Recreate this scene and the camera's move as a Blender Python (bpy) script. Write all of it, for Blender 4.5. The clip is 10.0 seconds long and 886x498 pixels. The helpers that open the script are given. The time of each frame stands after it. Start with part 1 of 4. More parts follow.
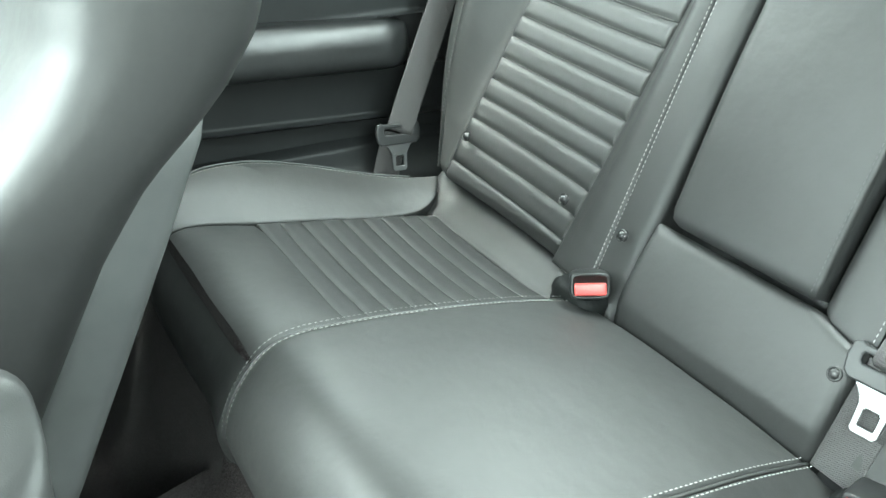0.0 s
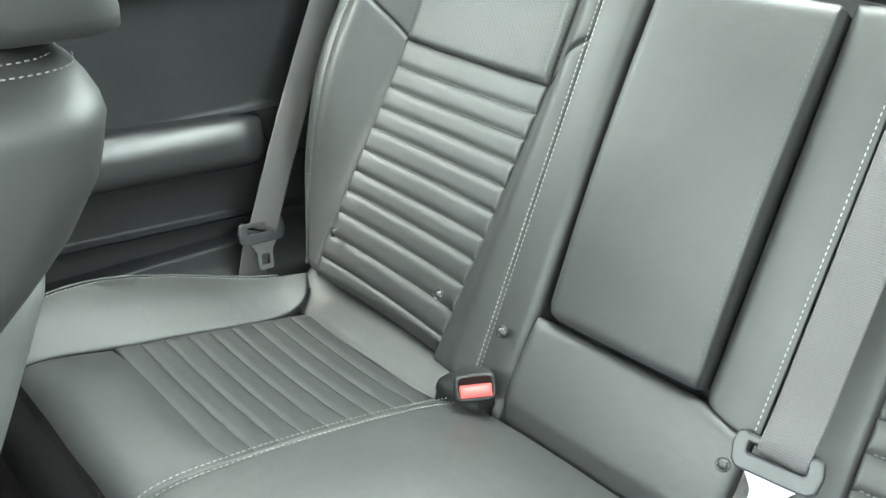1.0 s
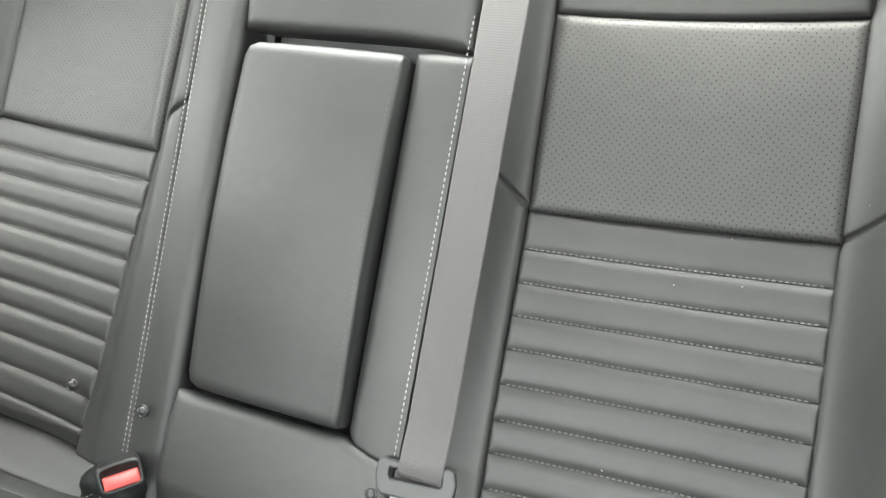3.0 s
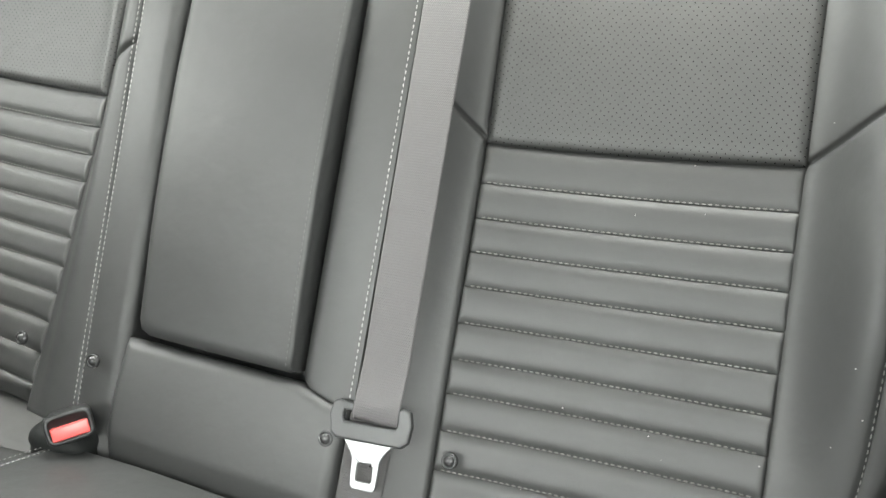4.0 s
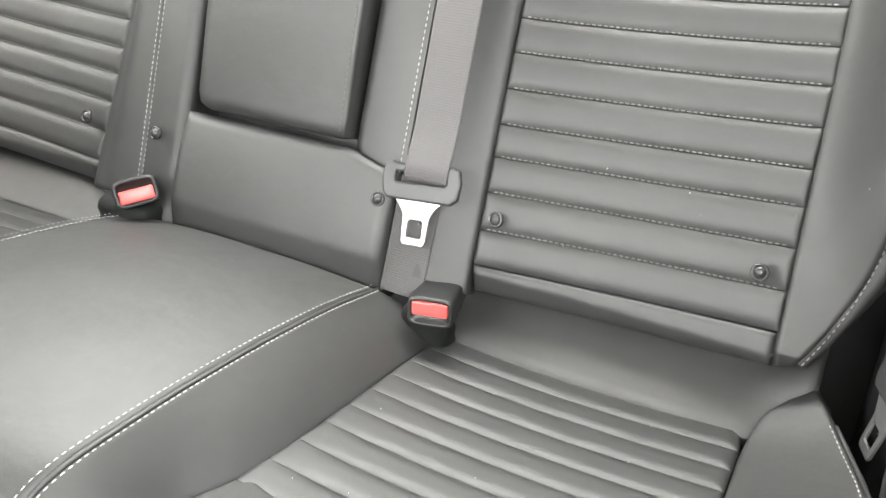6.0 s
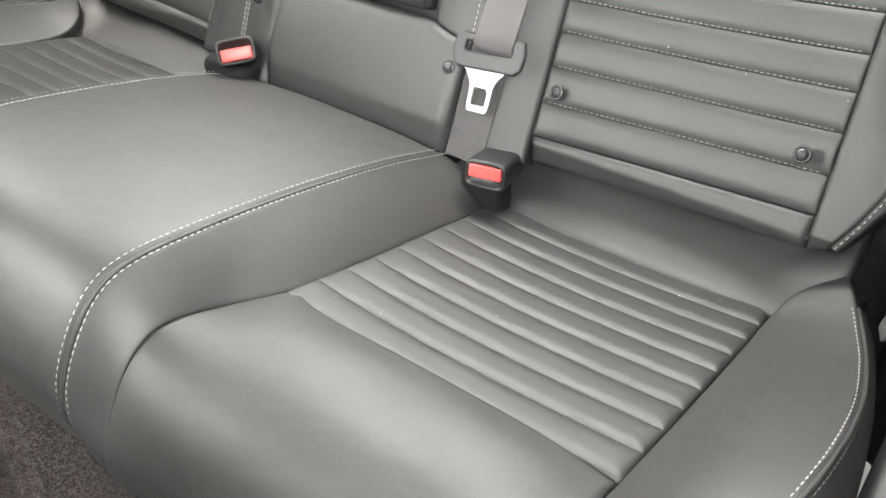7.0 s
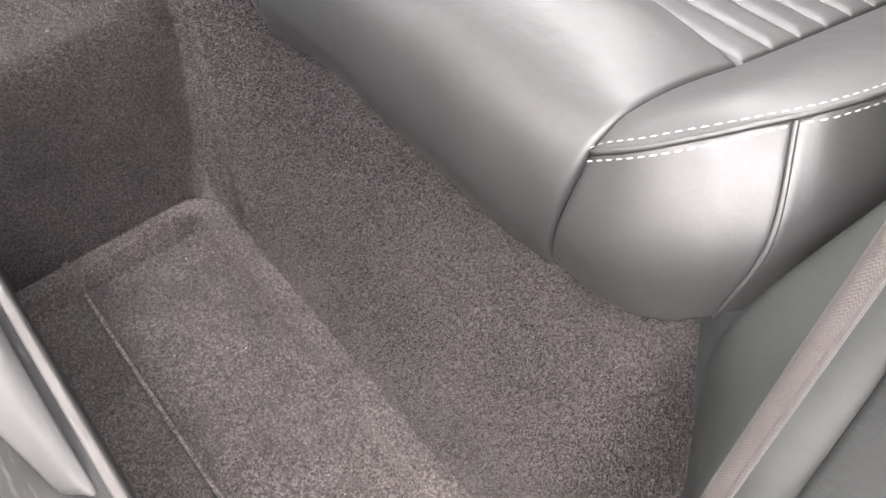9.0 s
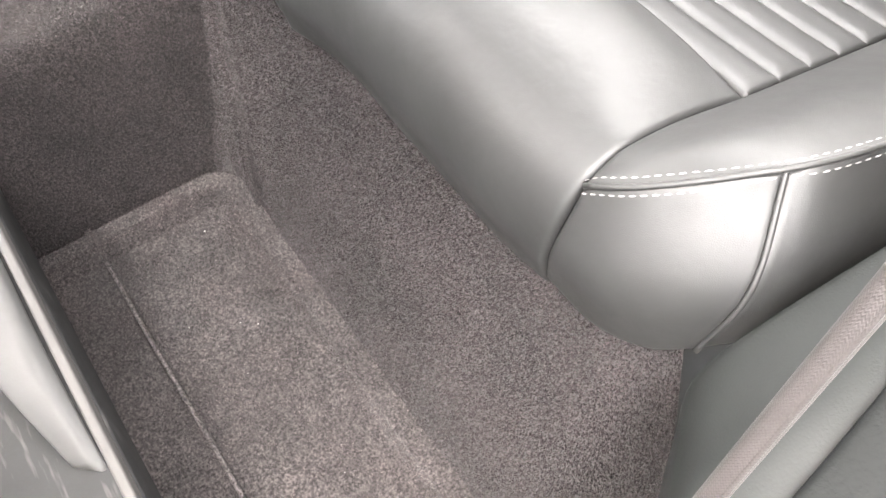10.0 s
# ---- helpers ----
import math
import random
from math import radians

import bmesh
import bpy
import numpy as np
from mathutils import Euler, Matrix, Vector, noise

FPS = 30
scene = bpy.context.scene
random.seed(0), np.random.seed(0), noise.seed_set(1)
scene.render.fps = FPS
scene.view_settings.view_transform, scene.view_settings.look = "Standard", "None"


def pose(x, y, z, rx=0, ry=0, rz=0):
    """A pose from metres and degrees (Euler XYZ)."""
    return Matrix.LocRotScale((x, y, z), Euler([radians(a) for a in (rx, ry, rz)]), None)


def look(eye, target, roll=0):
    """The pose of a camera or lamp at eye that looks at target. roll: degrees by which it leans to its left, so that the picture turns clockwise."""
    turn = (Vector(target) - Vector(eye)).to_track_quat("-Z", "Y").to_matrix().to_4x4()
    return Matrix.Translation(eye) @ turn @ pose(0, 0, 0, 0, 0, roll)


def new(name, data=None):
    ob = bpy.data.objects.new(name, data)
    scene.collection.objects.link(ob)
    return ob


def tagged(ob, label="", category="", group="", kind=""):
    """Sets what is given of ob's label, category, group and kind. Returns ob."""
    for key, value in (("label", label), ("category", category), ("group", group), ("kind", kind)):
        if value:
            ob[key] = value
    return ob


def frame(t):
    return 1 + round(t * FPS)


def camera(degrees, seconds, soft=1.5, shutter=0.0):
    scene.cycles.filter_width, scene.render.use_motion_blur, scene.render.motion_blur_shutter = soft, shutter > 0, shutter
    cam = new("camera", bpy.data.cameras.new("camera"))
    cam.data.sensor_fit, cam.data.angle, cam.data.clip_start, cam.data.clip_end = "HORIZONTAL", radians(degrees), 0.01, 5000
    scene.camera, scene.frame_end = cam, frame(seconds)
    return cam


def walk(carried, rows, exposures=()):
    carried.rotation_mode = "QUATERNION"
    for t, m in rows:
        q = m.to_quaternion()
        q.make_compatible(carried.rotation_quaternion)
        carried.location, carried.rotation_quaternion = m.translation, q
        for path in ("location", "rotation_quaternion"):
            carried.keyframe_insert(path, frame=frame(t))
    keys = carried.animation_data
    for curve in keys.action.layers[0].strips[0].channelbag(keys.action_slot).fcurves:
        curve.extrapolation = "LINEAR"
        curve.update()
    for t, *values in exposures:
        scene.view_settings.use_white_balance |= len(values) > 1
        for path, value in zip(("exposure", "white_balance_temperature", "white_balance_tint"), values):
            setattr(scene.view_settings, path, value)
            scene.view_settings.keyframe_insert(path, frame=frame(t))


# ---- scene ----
cam = camera(55.6, 10.0)
PATH = [
    (0, (0.494, -0.639, 0.842), (-0.989, 0.276, -0.14), 0.1),
    (0.5, (0.461, -0.621, 0.859), (-0.973, 0.447, -0.036), -0.1),
    (1, (0.442, -0.61, 0.889), (-0.898, 0.585, 0.008), -0.2),
    (1.5, (0.452, -0.605, 0.917), (-0.743, 0.771, 0.094), 0.3),
    (2, (0.467, -0.587, 0.915), (-0.561, 0.946, 0.145), 0.4),
    (2.5, (0.484, -0.578, 0.907), (-0.385, 1.051, 0.139), 0.4),
    (2.7, (0.491, -0.577, 0.904), (-0.334, 1.077, 0.138), 0.5),
    (3.8, (0.533, -0.544, 0.851), (-0.246, 1.12, 0.059), -0.2),
    (4, (0.532, -0.55, 0.834), (-0.242, 1.117, 0.045), -0.1),
    (4.5, (0.533, -0.561, 0.789), (-0.231, 1.121, 0.025), 0.4),
    (5, (0.527, -0.57, 0.772), (-0.233, 1.108, -0.008), 0.0),
    (5.5, (0.523, -0.594, 0.764), (-0.195, 1.016, -0.181), 0.6),
    (6, (0.556, -0.619, 0.749), (-0.244, 0.886, -0.297), -0.2),
    (6.2, (0.584, -0.624, 0.734), (-0.29, 0.827, -0.33), -0.7),
    (7.5, (0.666, -0.658, 0.738), (-0.346, 0.528, -0.515), -1.2),
    (8, (0.674, -0.677, 0.748), (-0.389, 0.474, -0.495), -0.9),
    (8.4, (0.698, -0.709, 0.679), (-0.4, 0.335, -0.626), -0.7),
    (8.5, (0.702, -0.707, 0.677), (-0.354, 0.244, -0.73), -2.0),
    (9, (0.737, -0.717, 0.658), (-0.204, 0.006, -0.952), -1.6),
    (9.5, (0.753, -0.708, 0.668), (-0.128, -0.084, -1.015), -1.5),
    (10, (0.727, -0.682, 0.697), (-0.17, -0.085, -0.989), -1.9),
]
EXPOSURES = [(0, 4.74, 6200, -11.0), (1.0, 4.86, 6430, -8.0), (2.0, 4.54, 6630, -1.0), (2.7, 4.50, 6740, 2.0), (4.0, 4.50, 6820, 3.0), (5.0, 4.58, 6870, 5.0), (6.0, 4.80, 6930, 7.0), (7.5, 4.56, 7020, 9.0), (8.0, 4.52, 6980, 9.0), (8.5, 4.72, 6840, 13.0), (9.0, 5.18, 6880, 16.0), (10, 5.44, 6950, 13.0)]
walk(cam, [(t, look(eye, target, roll)) for t, eye, target, roll in PATH], EXPOSURES)

# ---- world and light ----
world = bpy.data.worlds.new("overcast_sky")
scene.world = world
world.use_nodes = True
wn = world.node_tree
sky = wn.nodes.new("ShaderNodeTexSky")
sky.sky_type, sky.sun_disc = "NISHITA", False
sky.sun_elevation, sky.sun_rotation = radians(65), radians(190)
sky.air_density, sky.dust_density = 1.0, 4.0
pale = wn.nodes.new("ShaderNodeHueSaturation")
pale.inputs["Saturation"].default_value = 0.3
wn.links.new(sky.outputs[0], pale.inputs["Color"])
wn.links.new(pale.outputs[0], wn.nodes["Background"].inputs[0])
wn.nodes["Background"].inputs[1].default_value = 0.104
sun = new("sun", bpy.data.lights.new("sun", "SUN"))
sun.data.energy, sun.data.angle, sun.data.color = 0.57, radians(100), (1.0, 0.98, 0.95)
sun.matrix_world = look((-1.3, 0.2, 3.0), (0, 0, 0))


def skylight(name, centre, target, width, height, watts):
    """Daylight entering by one of the car's openings."""
    lamp = new(name, bpy.data.lights.new(name, "AREA"))
    lamp.data.shape, lamp.data.size, lamp.data.size_y, lamp.data.energy = "RECTANGLE", width, height, watts
    lamp.data.color = (0.965, 0.985, 1.0)
    lamp.matrix_world = look(centre, target)


skylight("far_door_window_light", (-0.76, -0.78, 0.95), (0.0, -0.65, 0.55), 0.74, 0.20, 0.62)
skylight("far_quarter_window_light", (-0.76, -0.20, 0.96), (0.0, -0.2, 0.55), 0.30, 0.18, 0.20)
skylight("rear_window_light", (0.0, 0.36, 1.03), (0.0, -0.5, 0.35), 1.0, 0.45, 1.55)
skylight("windscreen_light", (0.0, -1.33, 0.96), (0.0, 0.0, 0.55), 1.2, 0.17, 1.2)
skylight("open_door_light", (0.87, -0.77, 0.90), (0.0, -0.7, 0.38), 0.95, 0.42, 0.86)


# ---- materials ----
def nodes_of(name):
    m = bpy.data.materials.new(name)
    m.use_nodes = True
    nt = m.node_tree
    return m, nt, nt.nodes["Principled BSDF"]


def link(nt, a, b):
    nt.links.new(a, b)


def noise_tex(nt, scale, detail=3.0, rough=0.55, coord="Object"):
    tc = nt.nodes.new("ShaderNodeTexCoord")
    n = nt.nodes.new("ShaderNodeTexNoise")
    n.inputs["Scale"].default_value, n.inputs["Detail"].default_value = scale, detail
    n.inputs["Roughness"].default_value = rough
    link(nt, tc.outputs[coord], n.inputs["Vector"])
    return n


def ramp(nt, fac, stops):
    r = nt.nodes.new("ShaderNodeValToRGB")
    while len(r.color_ramp.elements) < len(stops):
        r.color_ramp.elements.new(0.5)
    for e, (p, c) in zip(r.color_ramp.elements, stops):
        e.position, e.color = p, (*c, 1) if len(c) == 3 else c
    link(nt, fac, r.inputs[0])
    return r


def mapped(nt, fac, lo, hi):
    m = nt.nodes.new("ShaderNodeMapRange")
    m.inputs["To Min"].default_value, m.inputs["To Max"].default_value = lo, hi
    link(nt, fac, m.inputs["Value"])
    return m.outputs[0]


def maths(nt, op, a, b=None):
    n = nt.nodes.new("ShaderNodeMath")
    n.operation = op
    for i, v in enumerate((a, b)):
        if v is None:
            continue
        if isinstance(v, (int, float)):
            n.inputs[i].default_value = v
        else:
            link(nt, v, n.inputs[i])
    return n.outputs[0]


def bump(nt, bsdf, height, strength, distance, prior=None):
    b = nt.nodes.new("ShaderNodeBump")
    b.inputs["Strength"].default_value, b.inputs["Distance"].default_value = strength, distance
    link(nt, height, b.inputs["Height"])
    if prior is not None:
        link(nt, prior, b.inputs["Normal"])
    link(nt, b.outputs[0], bsdf.inputs["Normal"])
    return b.outputs[0]


def leather(name, tint=(0.0165, 0.0170, 0.0168), rough=(0.49, 0.61), perforated=False, gloss=0.8):
    m, nt, b = nodes_of(name)
    big = noise_tex(nt, 9.0, 4.0)
    r = ramp(nt, big.outputs[0], [(0.3, [c * 0.85 for c in tint]), (0.7, [c * 1.15 for c in tint])])
    colour = r.outputs[0]
    tc = nt.nodes.new("ShaderNodeTexCoord")
    vor = nt.nodes.new("ShaderNodeTexVoronoi")
    vor.feature = "DISTANCE_TO_EDGE"
    vor.inputs["Scale"].default_value = 850.0
    link(nt, tc.outputs["Object"], vor.inputs["Vector"])
    grain = mapped(nt, vor.outputs["Distance"], 0.0, 1.0)
    first = bump(nt, b, grain, 0.25, 0.0004)
    soft = noise_tex(nt, 28.0, 3.0)
    second = bump(nt, b, soft.outputs[0], 0.25, 0.004, first)
    link(nt, mapped(nt, noise_tex(nt, 60.0, 5.0).outputs[0], *rough), b.inputs["Roughness"])
    if perforated:
        sep = nt.nodes.new("ShaderNodeSeparateXYZ")
        link(nt, tc.outputs["UV"], sep.inputs[0])
        pitch = 0.0074
        rows = maths(nt, "DIVIDE", sep.outputs[1], pitch * 0.5)
        shift = maths(nt, "MULTIPLY", maths(nt, "MODULO", maths(nt, "FLOOR", rows), 2.0), 0.5)
        cx = maths(nt, "SUBTRACT", maths(nt, "FRACT", maths(nt, "ADD", maths(nt, "DIVIDE", sep.outputs[0], pitch), shift)), 0.5)
        cy = maths(nt, "MULTIPLY", maths(nt, "SUBTRACT", maths(nt, "FRACT", rows), 0.5), 0.5)
        d = maths(nt, "SQRT", maths(nt, "ADD", maths(nt, "MULTIPLY", cx, cx), maths(nt, "MULTIPLY", cy, cy)))
        hole = maths(nt, "LESS_THAN", d, 0.072)
        mix = nt.nodes.new("ShaderNodeMix")
        mix.data_type = "RGBA"
        link(nt, hole, mix.inputs["Factor"])
        link(nt, colour, mix.inputs["A"])
        mix.inputs["B"].default_value = (0.004, 0.004, 0.004, 1)
        colour = mix.outputs["Result"]
        pit = maths(nt, "SUBTRACT", 1.0, hole)
        bump(nt, b, pit, 0.35, 0.0006, second)
        link(nt, maths(nt, "MULTIPLY", pit, gloss), b.inputs["Specular IOR Level"])
    else:
        b.inputs["Specular IOR Level"].default_value = gloss
    link(nt, colour, b.inputs["Base Color"])
    return m


def plastic(name, tint, rough, grain=500.0, strength=0.15, gloss=0.5):
    m, nt, b = nodes_of(name)
    r = ramp(nt, noise_tex(nt, 14.0, 4.0).outputs[0], [(0.3, [c * 0.85 for c in tint]), (0.7, [c * 1.12 for c in tint])])
    link(nt, r.outputs[0], b.inputs["Base Color"])
    link(nt, mapped(nt, noise_tex(nt, 40.0).outputs[0], rough - 0.06, rough + 0.06), b.inputs["Roughness"])
    b.inputs["Specular IOR Level"].default_value = gloss
    bump(nt, b, noise_tex(nt, grain, 2.0).outputs[0], strength, 0.0006)
    return m


def webbing_mat(name, tint, pitch=0.0021, relief=0.5):
    m, nt, b = nodes_of(name)
    tc = nt.nodes.new("ShaderNodeTexCoord")
    sep = nt.nodes.new("ShaderNodeSeparateXYZ")
    link(nt, tc.outputs["UV"], sep.inputs[0])
    u = maths(nt, "MULTIPLY", sep.outputs[0], 2 * math.pi / pitch)
    v = maths(nt, "MULTIPLY", sep.outputs[1], 2 * math.pi / (1.24 * pitch))
    weave = maths(nt, "SINE", maths(nt, "ADD", v, maths(nt, "MULTIPLY", maths(nt, "SINE", u), 1.6)))
    r = ramp(nt, mapped(nt, weave, 0.0, 1.0), [(0.0, [c * 0.8 for c in tint]), (1.0, [c * 1.15 for c in tint])])
    link(nt, r.outputs[0], b.inputs["Base Color"])
    b.inputs["Roughness"].default_value = 0.7
    b.inputs["Sheen Weight"].default_value = 0.06
    bump(nt, b, weave, relief, 0.0005)
    return m


def carpet_mat(name, tint):
    m, nt, b = nodes_of(name)
    fine, mid = noise_tex(nt, 395.0, 4.0, 0.75), noise_tex(nt, 18.0, 4.0)
    r = ramp(nt, fine.outputs[0], [(0.40, [c * 0.28 for c in tint]), (0.5, tint), (0.60, [c * 2.3 for c in tint])])
    r2 = ramp(nt, mid.outputs[0], [(0.3, (0.68, 0.68, 0.68)), (0.7, (1.28, 1.25, 1.25))])
    mul = nt.nodes.new("ShaderNodeMix")
    mul.data_type, mul.blend_type = "RGBA", "MULTIPLY"
    mul.inputs["Factor"].default_value = 1.0
    link(nt, r.outputs[0], mul.inputs["A"])
    link(nt, r2.outputs[0], mul.inputs["B"])
    link(nt, mul.outputs["Result"], b.inputs["Base Color"])
    b.inputs["Roughness"].default_value = 0.95
    b.inputs["Sheen Weight"].default_value = 0.1
    b.inputs["Specular IOR Level"].default_value = 0.15
    bump(nt, b, fine.outputs[0], 0.9, 0.004)
    return m


def metal_mat(name, tint, rough):
    m, nt, b = nodes_of(name)
    b.inputs["Metallic"].default_value = 0.75
    r = ramp(nt, noise_tex(nt, 60.0).outputs[0], [(0.3, [c * 0.85 for c in tint]), (0.7, tint)])
    link(nt, r.outputs[0], b.inputs["Base Color"])
    link(nt, mapped(nt, noise_tex(nt, 150.0).outputs[0], rough - 0.08, rough + 0.1), b.inputs["Roughness"])
    return m


def scuff(m, pale):
    """Short pale scratches over a plastic."""
    nt = m.node_tree
    bsdf = nt.nodes["Principled BSDF"]
    under = bsdf.inputs["Base Color"].links[0].from_socket
    tc, mp = nt.nodes.new("ShaderNodeTexCoord"), nt.nodes.new("ShaderNodeMapping")
    mp.inputs["Scale"].default_value, mp.inputs["Rotation"].default_value = (22, 150, 20), (0, 0, radians(25))
    link(nt, tc.outputs["Object"], mp.inputs["Vector"])
    n = nt.nodes.new("ShaderNodeTexNoise")
    n.inputs["Scale"].default_value, n.inputs["Detail"].default_value = 1.0, 2.0
    link(nt, mp.outputs[0], n.inputs["Vector"])
    mask = ramp(nt, n.outputs[0], [(0.60, (0, 0, 0)), (0.74, (1, 1, 1))])
    mix = nt.nodes.new("ShaderNodeMix")
    mix.data_type = "RGBA"
    link(nt, mask.outputs[0], mix.inputs["Factor"])
    link(nt, under, mix.inputs["A"])
    mix.inputs["B"].default_value = (*pale, 1)
    link(nt, mix.outputs["Result"], bsdf.inputs["Base Color"])


LEATHER = leather("black_leather")
PERFORATED = leather("perforated_leather", perforated=True)
VINYL = leather("soft_black_vinyl", (0.045, 0.047, 0.048), (0.45, 0.58))
THREAD = plastic("pale_thread", (0.28, 0.28, 0.27), 0.7, 900.0)
GLOSS = plastic("glossy_black_plastic", (0.03, 0.03, 0.031), 0.26)
DARK_THREAD = plastic("dark_thread", (0.14, 0.137, 0.13), 0.7, 900.0)
ARM_THREAD = plastic("black_thread", (0.07, 0.07, 0.07), 0.7, 900.0)
HOUSING = plastic("smooth_black_plastic", (0.013, 0.0133, 0.0137), 0.4)
HARD = plastic("hard_black_plastic", (0.03, 0.031, 0.032), 0.45)
TRIM = plastic("dark_grey_trim_plastic", (0.014, 0.0155, 0.015), 0.6, 700.0, 0.3, 0.16)
TREAD = plastic("dark_grained_plastic", (0.010, 0.011, 0.0108), 0.6, 260.0, 0.7, 0.14)
SCUFFED = plastic("scuffed_grey_plastic", (0.0145, 0.0146, 0.0149), 0.6, 500.0, 0.3, 0.25)
scuff(SCUFFED, (0.05, 0.049, 0.048))
PALE = plastic("pale_grey_plastic", (0.06, 0.06, 0.059), 0.55, gloss=0.25)
STRIP = plastic("pale_edge_plastic", (0.06, 0.058, 0.056), 0.7, gloss=0.2)
GREY = plastic("mid_grey_plastic", (0.085, 0.088, 0.088), 0.5)
RED = plastic("red_button_plastic", (0.62, 0.085, 0.08), 0.3)
WEB = webbing_mat("grey_webbing", (0.10, 0.094, 0.097))
WEB_DARK = webbing_mat("dark_webbing", (0.075, 0.072, 0.073))
WEB_BROWN = webbing_mat("brown_webbing", (0.015, 0.0115, 0.0109), 0.0014, 0.25)
STEEL = metal_mat("brushed_steel", (0.23, 0.233, 0.237), 0.36)
CARPET = carpet_mat("charcoal_carpet", (0.0215, 0.018, 0.0183))
MAT_PILE = carpet_mat("grey_mat_pile", (0.044, 0.0385, 0.0376))
PALE_LINT = plastic("pale_lint", (0.4, 0.39, 0.37), 0.9, 900.0)


def tuft_mat(name, tint):
    m, nt, b = nodes_of(name)
    g = nt.nodes.new("ShaderNodeNewGeometry")
    r = ramp(nt, g.outputs["Random Per Island"], [(0.0, [c * 0.35 for c in tint]), (0.65, tint), (0.9, [c * 1.9 for c in tint]), (1.0, [c * 3.4 for c in tint])])
    mul = nt.nodes.new("ShaderNodeMix")
    mul.data_type, mul.blend_type = "RGBA", "MULTIPLY"
    mul.inputs["Factor"].default_value = 1.0
    r2 = ramp(nt, noise_tex(nt, 13.0, 4.0).outputs[0], [(0.32, (0.7, 0.7, 0.7)), (0.68, (1.3, 1.27, 1.27))])
    link(nt, r.outputs[0], mul.inputs["A"])
    link(nt, r2.outputs[0], mul.inputs["B"])
    link(nt, mul.outputs["Result"], b.inputs["Base Color"])
    b.inputs["Roughness"].default_value = 0.8
    b.inputs["Specular IOR Level"].default_value = 0.2
    return m


PILE = tuft_mat("charcoal_pile", (0.0245, 0.0203, 0.0208))
MAT_TUFT = tuft_mat("grey_pile", (0.051, 0.0437, 0.0432))
MAT_RIDGE = carpet_mat("worn_ridge_pile", (0.082, 0.072, 0.070))
HEADLINER = plastic("grey_headliner", (0.18, 0.18, 0.177), 0.9)
PAD_VINYL = leather("glossy_black_vinyl", (0.011, 0.0117, 0.012), (0.33, 0.41), gloss=0.6)
WALL_VINYL = leather("dark_wall_vinyl", (0.017, 0.0183, 0.019), (0.5, 0.6), gloss=0.32)
SILL = plastic("grey_window_trim", (0.065, 0.067, 0.066), 0.5)
ASPHALT = plastic("asphalt", (0.07, 0.07, 0.068), 0.9, 60.0, 0.5)
# Pale enough for the unseen near wall to bounce daylight into the cabin.
BOUNCE_GREY = plastic("pale_concrete", (0.3, 0.3, 0.295), 0.9, 40.0, 0.5)


# ---- mesh helpers ----
def thing(name, label, category, kind="", group="", place=(0, 0, 0)):
    ob = new(name)
    ob.location = place
    ob.empty_display_size = 0.05
    return tagged(ob, label, category, group, kind)


def link_mesh(name, verts, faces, material, parent=None, label="", uvs=None, smooth=True):
    me = bpy.data.meshes.new(name)
    me.from_pydata([tuple(map(float, v)) for v in verts], [], [tuple(map(int, f)) for f in faces])
    me.materials.append(material)
    if smooth:
        me.polygons.foreach_set("use_smooth", [True] * len(me.polygons))
    if uvs is not None:
        layer = me.uv_layers.new(name="UVMap")
        idx = np.empty(len(me.loops), int)
        me.loops.foreach_get("vertex_index", idx)
        layer.data.foreach_set("uv", np.asarray(uvs, float)[idx].ravel())
    me.update()
    ob = new(name, me)
    if parent is not None:
        ob.parent = parent
        ob.matrix_parent_inverse = Matrix.Translation(parent.matrix_basis.translation).inverted()
    return tagged(ob, label) if label else ob


def part(name, bm, material, parent, label="", smooth=True):
    me = bpy.data.meshes.new(name)
    bm.normal_update()
    bm.to_mesh(me)
    bm.free()
    me.materials.append(material)
    if smooth:
        me.polygons.foreach_set("use_smooth", [True] * len(me.polygons))
    ob = new(name, me)
    if parent is not None:
        ob.parent = parent
        ob.matrix_parent_inverse = Matrix.Translation(parent.matrix_basis.translation).inverted()
    return tagged(ob, label) if label else ob


def quads(nu, nv, flip=False, wrap=False):
    i, j = np.meshgrid(np.arange(nu if wrap else nu - 1), np.arange(nv - 1), indexing="ij")
    a, b = i * nv + j, ((i + 1) % nu) * nv + j
    f = np.stack([a, b, b + 1, a + 1], -1).reshape(-1, 4)
    return f[:, ::-1] if flip else f


def knots_of(points):
    seg = np.linalg.norm(np.diff(np.asarray(points, float), axis=0), axis=1)
    return np.r_[0, np.cumsum(seg)] / seg.sum()


def spline(points, t, knots=None):
    """Points of a smooth curve through the given ones, at t from 0 to 1 along its length."""
    p = np.asarray(points, float)
    if np.ptp(p, axis=0).max() == 0:
        return np.repeat(p[:1], len(t), 0)
    q = np.vstack([2 * p[0] - p[1], p, 2 * p[-1] - p[-2]])
    knots = knots_of(p) if knots is None else knots
    t = np.clip(np.asarray(t, float), 0, 1)
    k = np.clip(np.searchsorted(knots, t, side="right") - 1, 0, len(p) - 2)
    u = ((t - knots[k]) / (knots[k + 1] - knots[k]))[:, None]
    a, b, c, d = q[k], q[k + 1], q[k + 2], q[k + 3]
    return 0.5 * (2 * b + (c - a) * u + (2 * a - 5 * b + 4 * c - d) * u**2 + (3 * b - a - 3 * c + d) * u**3)


def spread(n, ends=0.6):
    """n steps from 0 to 1, closer together near both ends."""
    t = np.linspace(0, 1, n)
    return (1 - ends) * t + ends * (0.5 - 0.5 * np.cos(np.pi * t))


